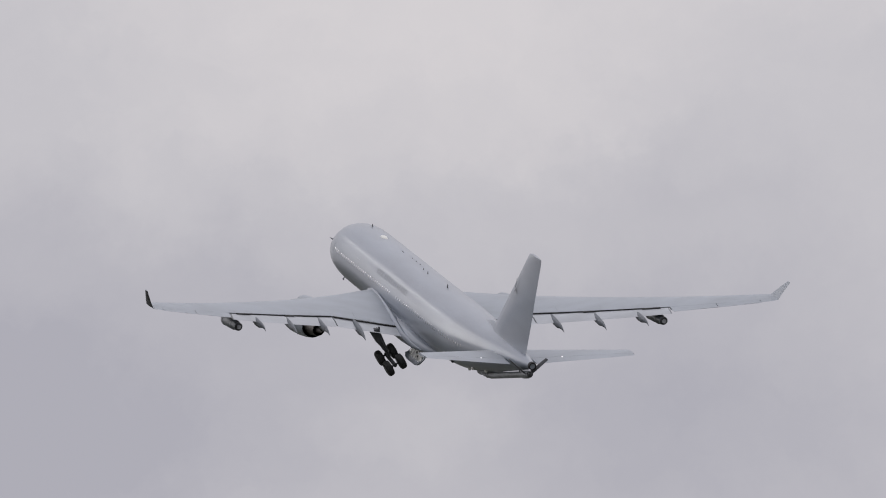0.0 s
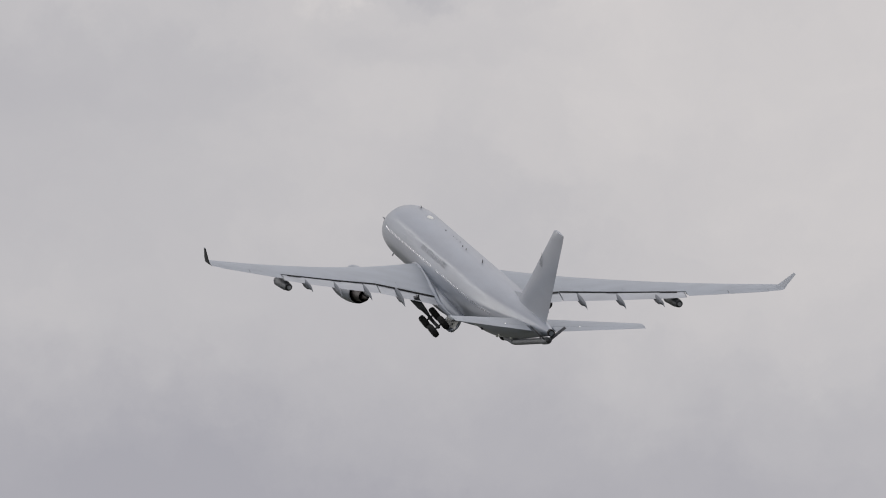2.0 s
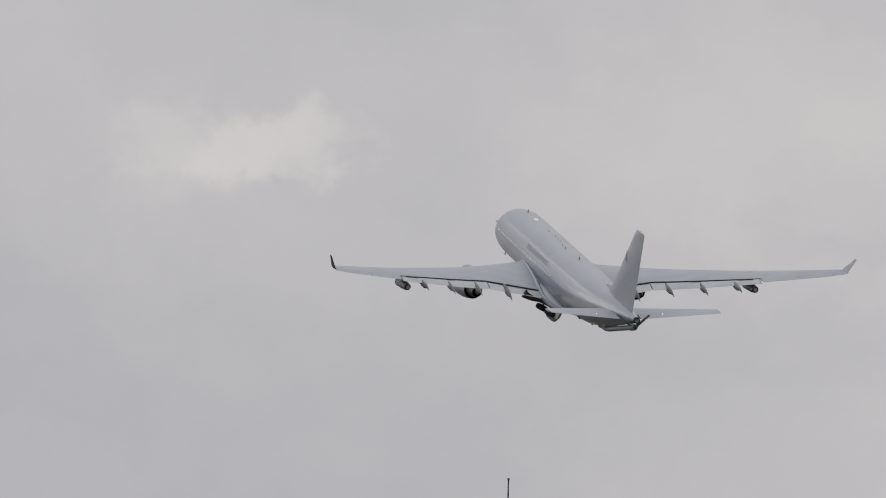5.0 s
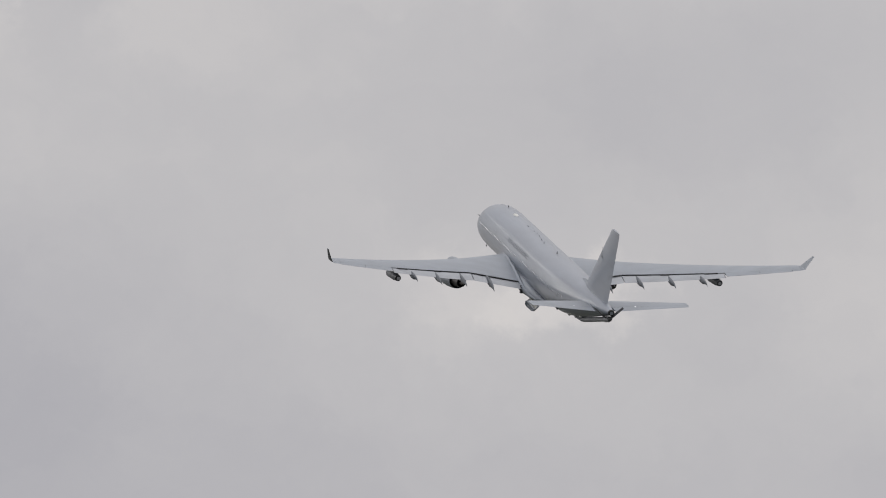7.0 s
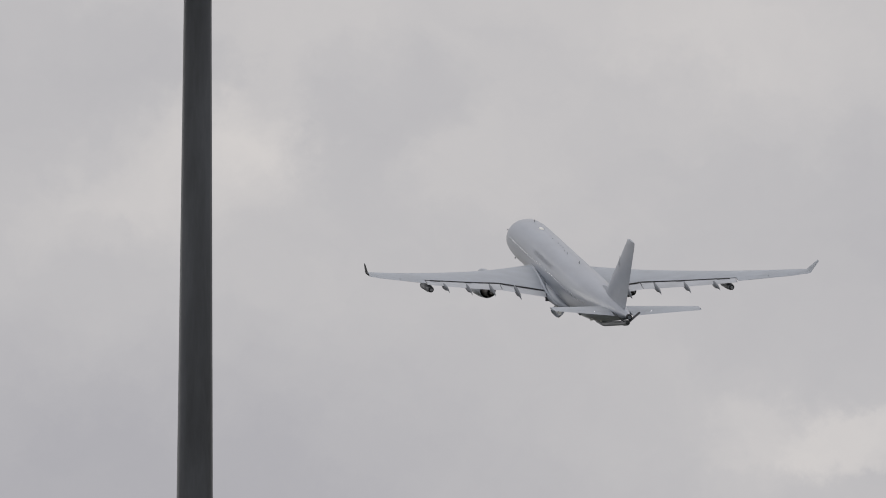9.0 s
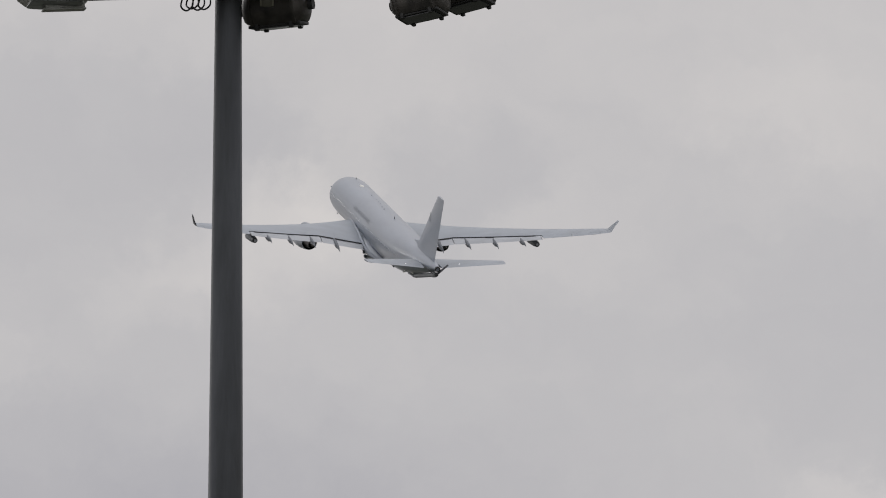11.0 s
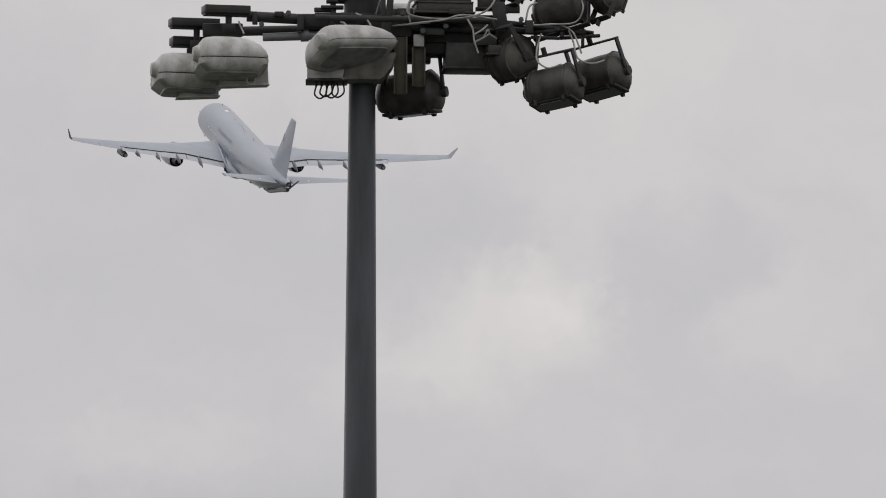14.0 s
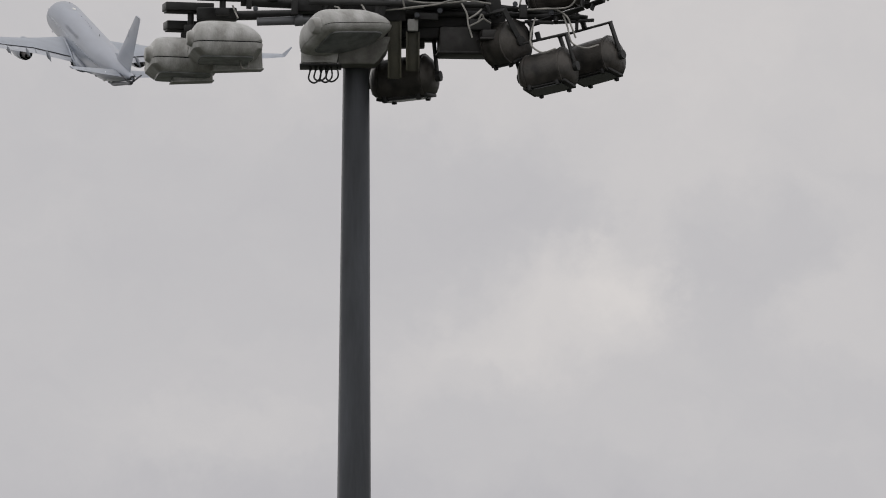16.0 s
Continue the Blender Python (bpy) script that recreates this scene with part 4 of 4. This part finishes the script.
def build_mast():
    mast = tagged(new("floodlight_mast"), "tall weathered steel mast carrying soiled floodlights in a ring", "light mast")
    mast.matrix_basis = pose(-0.072, MAST_Y, 0, 0, LEAN, 0)
    bm = bmesh.new()

    def rad(z):
        return 0.0985 + (17.2 - z) * 0.0083
    n = 12
    loft(bm, [ring((0, 0, z), (1, 0, 0), (0, 1, 0), rad(z), rad(z), n) for z in (0, 3, 6, 9, 12, 12.02, 15, 17.2, 17.75)])
    part("pole", bm, POLE, mast, "tapered twelve-sided grey steel pole")
    bm = bmesh.new()
    loft(bm, [ring((0, 0, z), (1, 0, 0), (0, 1, 0), r, r, 24) for z, r in ((0.0, .42), (.04, .42), (.045, .34), (.3, .3))])
    for k in range(8):
        a = k * math.pi / 4
        tube(bm, (.37 * math.cos(a), .37 * math.sin(a), .03), (.37 * math.cos(a), .37 * math.sin(a), .13), .025, .025, 6)
    part("base_flange", bm, POLE, mast)
    # head: collar, hood and carrying frame
    bm = bmesh.new()
    loft(bm, [ring((0, 0, z), (1, 0, 0), (0, 1, 0), r, r, 20) for z, r in ((17.50, .13), (17.52, .20), (17.60, .20), (17.61, .14), (17.92, .135), (17.93, .12))])
    box(bm, .5, .42, .09, Matrix.Translation((0.0, 0, 17.66)) @ pose(0, 0, 0, 0, 0, 20), .015)
    part("collar", bm, FRAME_STEEL, mast)
    bm = bmesh.new()
    tilt = Matrix.Translation((0.004, 0, 17.845)) @ pose(0, 0, 0, -6, -7.5, 0) @ pose(0, 0, 0, 0, 0, 39)
    loft(bm, [[tilt @ Vector((x * r, y * r, z)) for x, y in ((-1, -1), (1, -1), (1, 1), (-1, 1))] for z, r in ((.02, .165), (0, .178), (.012, .180), (.62, .085), (.64, .05))])
    part("hood", bm, HOOD, mast, "blue-grey four-sided tapering hood")
    bm = bmesh.new()
    tubes = ((-.86, 17.69, -.12, -.10, 17.66, -.06, .040), (-.92, 17.60, .06, -.1, 17.62, .05, .036),
             (.1, 17.66, .0, 1.15, 17.63, .1, .03), (.25, 17.60, -.18, 1.66, 17.58, -.12, .026), (.15, 17.54, .2, 1.2, 17.50, .25, .03),
             (-.35, 17.66, -.30, .95, 17.64, -.32, .024), (.95, 17.64, -.3, 1.62, 17.60, -.05, .02), (.9, 17.72, .28, 1.72, 17.60, .1, .022))
    for x0, z0, y0, x1, z1, y1, r in tubes:
        tube(bm, M(x0, z0, y0), M(x1, z1, y1), r, r, 12)
    for x, z, y, sx, sz in ((-.28, 17.66, -.05, .36, .10), (.30, 17.62, -.05, .30, .16), (.55, 17.48, .0, .5, .12), (.95, 17.66, .05, .2, .12), (1.05, 17.55, -.1, .12, .1), (-.12, 17.58, .1, .26, .12), (.75, 17.56, .1, .36, .1), (.34, 17.50, .08, .34, .26), (.62, 17.50, .1, .5, .16), (.93, 17.58, .08, .26, .14), (-1.04, 17.60, .0, .30, .085), (.12, 17.60, -.12, .5, .14), (.66, 17.58, -.02, .66, .16), (.50, 17.70, .06, .5, .14)):
        box(bm, sx, .18, sz, Matrix.Translation(M(x, z, y)), .012)
    part("head_frame", bm, FRAME_STEEL, mast, "dark dirty steel carrying arms")
    bm = bmesh.new()
    tube(bm, M(-.74, 17.535, -.10), M(-.12, 17.565, -.06), .030, .036, 14)
    tube(bm, M(-.46, 17.55, -.088), M(-.40, 17.553, -.086), .045, .045, 14)
    part("support_pipe", bm, MASTPIPE, mast, "grey galvanised support pipe")
    # brackets: flat plates on posts over the road luminaires, and clamps
    for x, z, y, w, post in ((-1.015, 17.725, -.2, .345, .10), (-1.255, 17.665, .1, .365, .13), (-1.28, 17.545, .25, .30, .05)):
        bm = bmesh.new()
        box(bm, w, .16, .06, Matrix.Translation(M(x, z, y)) @ pose(0, 0, 0, 0, 0, 12), .006)
        box(bm, w * .96, .10, .02, Matrix.Translation(M(x, z - .035, y)) @ pose(0, 0, 0, 0, 0, 12), .004)
        tube(bm, M(x + .02, z - .02, y), M(x + .02, z - post - .05, y), .024, .024, 10)
        box(bm, .10, .1, .05, Matrix.Translation(M(x + .02, z - post - .03, y)), .008)
        part("bracket", bm, FRAME_STEEL, mast)
    bm = bmesh.new()
    for z, w in ((17.70, .26), (17.755, .17), (17.80, .09)):
        box(bm, w, .10, .022, Matrix.Translation(M(-.225, z, -.15)), .005)
    tube(bm, M(-.22, 17.62, -.15), M(-.22, 17.82, -.15), .03, .02, 10)
    part("clamp", bm, FRAME_STEEL, mast)
    # road luminaires
    for x, z, y, rx, ry, rz, sx, depth in ((-.08, 17.385, -.42, -25, -4, 34, 1.13, .045), (-.975, 17.325, -.30, -5, 0, 8, .95, .10), (-1.295, 17.245, .08, -6, 1, 10, .95, .10)):
        root = None
        for name, (bm, mat) in luminaire_meshes(depth).items():
            ob = part(name, bm, mat, root or mast)
            if root is None:
                root = tagged(ob, "soiled pale street luminaire with a flat glass")
                ob.matrix_basis = pose(x, y, z, rx, ry, rz) @ Matrix.Diagonal((sx, 1.04, 1.06, 1))
    # the control-gear housing behind the middle luminaire, with its looped leads
    # the bowl's grey carries the shadow of the luminaire above it
    for name, mat, words, x0, x1, rows in (("gear_housing", SHELL, "soiled pale control-gear housing", -.41, -.13, ((17.40, 0), (17.29, 0), (17.21, .01), (17.195, .02))),
                                           ("gear_bowl", SHELL_SHADOW, "soiled grey gear bowl", -.135, .235, ((17.40, -.02), (17.30, .01), (17.22, .07), (17.195, .10)))):
        bm = bmesh.new()
        loft(bm, [[M(x, z, y) for x, y in ((x0, -.32), (x1 - r, -.32), (x1 - r, -.04), (x0, -.04))] for z, r in rows])
        bmesh.ops.bevel(bm, geom=list(bm.edges), offset=.010, segments=2, affect="EDGES", profile=0.5)
        part(name, bm, mat, mast, words)
    bm = bmesh.new()
    box(bm, .31, .30, .012, Matrix.Translation(M(-.265, 17.19, -.18)), .003)
    part("housing_flange", bm, FRAME_STEEL, mast)
    for k, (x, dz) in enumerate(((-.34, .10), (-.30, .085), (-.255, .095), (-.21, .09))):
        bm = bmesh.new()
        tube(bm, M(x, 17.19, -.24), M(x, 17.155, -.24), .013, .010, 8)
        pipe(bm, [M(x, 17.16, -.24), M(x - .012, 17.15 - dz * .6, -.25), M(x + .03, 17.16 - dz, -.25), M(x + .075, 17.15 - dz * .45, -.23), M(x + .07, 17.185, -.22)], .0065, 6, 5)
        part("cable_loop", bm, CABLE_BLACK, mast)
    for x, z, y, sx, sz in ((-.885, 17.25, -.12, .36, .17), (-1.225, 17.135, .10, .30, .06)):
        bm = bmesh.new()
        box(bm, sx, .14, sz, Matrix.Translation(M(x, z, y)) @ pose(0, 0, 0, 0, -3, 8), .012)
        box(bm, sx + .02, .15, .012, Matrix.Translation(M(x, z - sz / 2, y)) @ pose(0, 0, 0, 0, -3, 8), .003)
        part("gear_tray", bm, SHELL, mast, "soiled pale control-gear tray")
    # drum floodlights: place, turn and tilt of the barrel, roll of the glass, roll of the yoke
    fl = floodlight_meshes()
    first = {}
    for x, z, y, rz, ry, glass, yoke, long, fat in (
            (1.43, 17.125, -.30, -26, -9, -10, 20, .96, .92), (1.785, 17.25, .05, -32, -10, -10, 20, .96, .93),
            (1.495, 17.76, -.05, -24, -14, 60, 150, .95, .84), (1.85, 17.865, -.1, -50, -8, 62, 150, .44, .86),
            (1.165, 17.955, -.1, -48, -8, 62, 150, .42, .86), (1.12, 17.345, -.2, -46, -4, 22, 35, .65, .98),
            (.365, 17.115, .15, -20, -4, 4, 8, 1.12, 1.0)):
        root = None
        for name, (bm, mat) in fl.items():
            if name not in first:
                first[name] = part(name, bm, mat, root or mast)
                ob = first[name]
            else:
                ob = again(name, first[name].data, root or mast)
            if root is None:
                root = tagged(ob, "brown-black drum floodlight on a yoke")
                ob.matrix_basis = pose(x, y, z, 0, 0, rz) @ pose(0, 0, 0, 0, ry, 0) @ pose(0, 0, 0, glass, 0, 0) @ Matrix.Diagonal((long, fat, fat, 1))
            elif name == "yoke":
                ob.matrix_basis = pose(0, 0, 0.02, yoke - glass, 0, 0)
    bm = bmesh.new()
    loft(bm, [ring(M(.29, 17.74 + dz, .28), (1, 0, 0), (0, 1, 0), .19 * k, .16 * k, 20, .7) for dz, k in ((-.12, .9), (-.02, 1), (.05, .92), (.085, .7), (.10, .35))])
    part("cover", bm, SHELL, mast, "soiled pale domed cover")
    # control-gear boxes
    for x, z, y, sx, sz, turn in ((.595, 17.825, -.18, .40, .115, 6), (.60, 17.74, -.18, .42, .09, 6), (.94, 17.80, -.1, .17, .11, 0), (.85, 17.39, -.05, .48, .21, 4), (.25, 17.70, .15, .22, .14, 0), (.98, 17.42, -.28, .12, .075, 10)):
        bm = bmesh.new()
        box(bm, sx, .30 if sx > .2 else .14, sz, Matrix.Translation(M(x, z, y)) @ pose(0, 0, 0, 0, 0, turn), .014)
        box(bm, sx + .03, .32 if sx > .2 else .15, .014, Matrix.Translation(M(x, z - sz * .42, y)) @ pose(0, 0, 0, 0, 0, turn), .003)
        part("gear_box", bm, GEARBOX, mast, "dark dirty control-gear box")
    # bolts, straps and stub arms about the hub
    for x, z, y, sx, sz, ry in ((-.62, 17.70, -.17, .07, .035, 0), (-.46, 17.64, -.16, .05, .12, 0), (-.80, 17.67, -.16, .04, .09, 0), (.20, 17.70, -.28, .05, .30, 4), (.155, 17.68, -.28, .035, .34, 0),
                                (.52, 17.56, -.26, .18, .05, 3), (.70, 17.70, -.34, .12, .035, 0), (1.02, 17.68, -.28, .10, .20, -8), (1.10, 17.74, -.2, .14, .05, 0), (.92, 17.50, -.26, .16, .08, 0),
                                (1.24, 17.60, -.26, .06, .10, 0), (1.36, 17.53, -.2, .22, .02, 2), (1.30, 17.46, -.2, .03, .16, 4), (1.64, 17.56, -.1, .025, .16, 0), (1.62, 17.55, -.1, .30, .02, -4), (1.20, 17.50, -.1, .11, .09, 0), (-.30, 17.74, -.12, .12, .03, 0)):
        bm = bmesh.new()
        box(bm, sx, .07, sz, Matrix.Translation(M(x, z, y)) @ pose(0, 0, 0, 0, ry, 0), .006)
        part("strap", bm, FRAME_STEEL, mast)
    for x, z, y in ((-.55, 17.705, -.18), (-.75, 17.62, -.18), (.30, 17.70, -.24), (.62, 17.60, -.27), (.45, 17.565, -.27), (1.05, 17.58, -.25), (1.18, 17.655, -.25), (1.45, 17.60, -.18)):
        bm = bmesh.new()
        tube(bm, M(x, z, y), M(x, z, y - .05), .02, .02, 6)
        part("bolt", bm, POLE, mast)
    # hanging olive channels
    for x, z0, z1, y in ((.285, 17.53, 17.10, -.22), (.42, 17.45, 17.16, -.20)):
        bm = bmesh.new()
        for dx in (-.045, .045):
            box(bm, .012, .06, z0 - z1, Matrix.Translation(M(x + dx, (z0 + z1) / 2, y)), .002)
        box(bm, .10, .012, z0 - z1, Matrix.Translation(M(x, (z0 + z1) / 2, y + .02)), .002)
        part("channel", bm, OLIVE, mast, "faded olive hanging channel")
    bm = bmesh.new()
    box(bm, .08, .05, .09, Matrix.Translation(M(.42, 17.50, -.22)), .008)
    part("junction_box", bm, SHELL, mast)
    # cables
    def cable(*pts):
        bm = bmesh.new()
        pipe(bm, [M(x, z, y) for x, z, y in pts], .0070, 7, 5)
        part("cable", bm, CABLE, mast, "grey slack cable")

    cable((.46, 17.80, -.35), (.39, 17.81, -.38), (.34, 17.75, -.4), (.36, 17.67, -.4), (.6, 17.64, -.42), (.85, 17.67, -.42), (.97, 17.76, -.4), (1.02, 17.94, -.3), (1.06, 17.98, -.2))
    cable((.34, 17.60, -.4), (.42, 17.61, -.42), (.6, 17.63, -.43), (.75, 17.67, -.42), (1.0, 17.64, -.4))
    cable((.78, 17.64, -.42), (.82, 17.56, -.44), (.83, 17.48, -.45), (.86, 17.38, -.45))
    cable((.83, 17.52, -.45), (.89, 17.56, -.42), (.93, 17.60, -.40))
    cable((1.62, 17.84, -.2), (1.64, 17.74, -.25), (1.58, 17.64, -.25), (1.4, 17.62, -.28), (1.2, 17.61, -.28))
    cable((1.21, 17.63, -.25), (1.24, 17.76, -.2), (1.30, 17.80, -.15))
    cable((1.53, 17.60, -.2), (1.57, 17.48, -.3), (1.60, 17.36, -.35), (1.70, 17.32, -.35), (1.80, 17.35, -.3))
    cable((1.33, 17.56, -.2), (1.30, 17.44, -.35), (1.30, 17.33, -.42), (1.38, 17.27, -.46), (1.48, 17.30, -.46))
    cable((-.16, 17.62, -.35), (-.13, 17.60, -.42), (-.11, 17.55, -.46))
    cable((-.92, 17.64, -.2), (-.90, 17.58, -.30), (-.88, 17.53, -.36))
    cable((-.86, 17.21, -.35), (-.85, 17.16, -.36), (-.81, 17.15, -.36), (-.79, 17.20, -.34))
    cable((.36, 17.60, -.36), (.345, 17.68, -.38), (.35, 17.76, -.38), (.40, 17.80, -.36))
    cable((.90, 17.50, -.40), (.93, 17.56, -.40), (.95, 17.53, -.38), (1.0, 17.50, -.36))
    cable((.84, 17.47, -.42), (.90, 17.50, -.42), (.94, 17.53, -.40))
    cable((1.28, 17.615, -.25), (1.45, 17.625, -.25), (1.56, 17.57, -.26), (1.60, 17.48, -.3), (1.63, 17.40, -.3))
    cable((-.05, 17.70, -.25), (.02, 17.66, -.3), (.06, 17.60, -.36), (.08, 17.55, -.42))
    cable((.1, 17.70, -.2), (.14, 17.80, -.24), (.16, 17.62, -.26), (.30, 17.61, -.3), (.5, 17.62, -.36))
    return mast


MAST = build_mast()


# ---- the radio antenna on its pipe mast, 150 m off ----
def build_antenna():
    ax, ay = 150 * math.sin(0.04917), 150 * math.cos(0.04917)
    top = EYE[2] + 150 * math.tan(0.07389)
    ant = tagged(new("radio_antenna"), "thin dark whip antenna on a slender galvanised mast", "antenna")
    ant.matrix_basis = Matrix.Translation((ax, ay, top)) @ pose(0, 0, 0, 0, 1.5, 0) @ Matrix.Translation((0, 0, -top))
    bm = bmesh.new()
    tube(bm, (0, 0, top - 1.34), (0, 0, top - .25), .011, .0085, 8)
    tube(bm, (0, 0, top - .27), (0, 0, top - .02), .007, .006, 8)
    tube(bm, (0, 0, top - .02), (0, 0, top), .010, .010, 8)
    part("whip", bm, WHIP, ant)
    bm = bmesh.new()
    tube(bm, (0, 0, top - 1.50), (0, 0, top - 1.32), .026, .018, 10)
    tube(bm, (-.012, -.02, top - 1.66), (-.012, -.02, top - 1.44), .03, .03, 10)
    for z in (top - 1.55, top - 1.64):
        tube(bm, (-.07, -.02, z), (.05, -.02, z), .008, .008, 6)
    part("mounting_clamp", bm, WHIP, ant)
    bm = bmesh.new()
    tube(bm, (0, 0, top - 5.0), (0, 0, top - 1.45), .024, .022, 12)
    tube(bm, (0, 0, 3.5), (0, 0, top - 4.9), .045, .038, 12)
    tube(bm, (0, 0, -.3), (0, 0, 3.6), .07, .06, 14)
    part("mast_pipe", bm, MASTPIPE, ant)
    return ant


build_antenna()


# ---- what moves: the airliner, its main legs and its belly doors ----
def motions():
    walk(CLOUD_DECK, [(t, pose(*EYE, 0, 0, -turn)) for t, turn in DRIFT_ROWS])
    walk(AIRLINER, [(r[0], pose(*r[1:])) for r in AIR_ROWS])
    legs = LEG_ROWS
    doors = ((0, 22), (9.7, 22), (10.6, 50), (11.5, 89), (16, 89))
    for s in (-1, 1):
        p, h = GEAR_PIVOT[s], DOOR_HINGE[s]
        walk(GEARS[s], [(t, pose(p.x - s * dx, p.y, p.z - dz, 0, s * a, 0)) for t, a, dx, dz in legs])
        walk(DOORS[s], [(t, pose(*h, 0, -s * a, 0)) for t, a in doors])


motions()
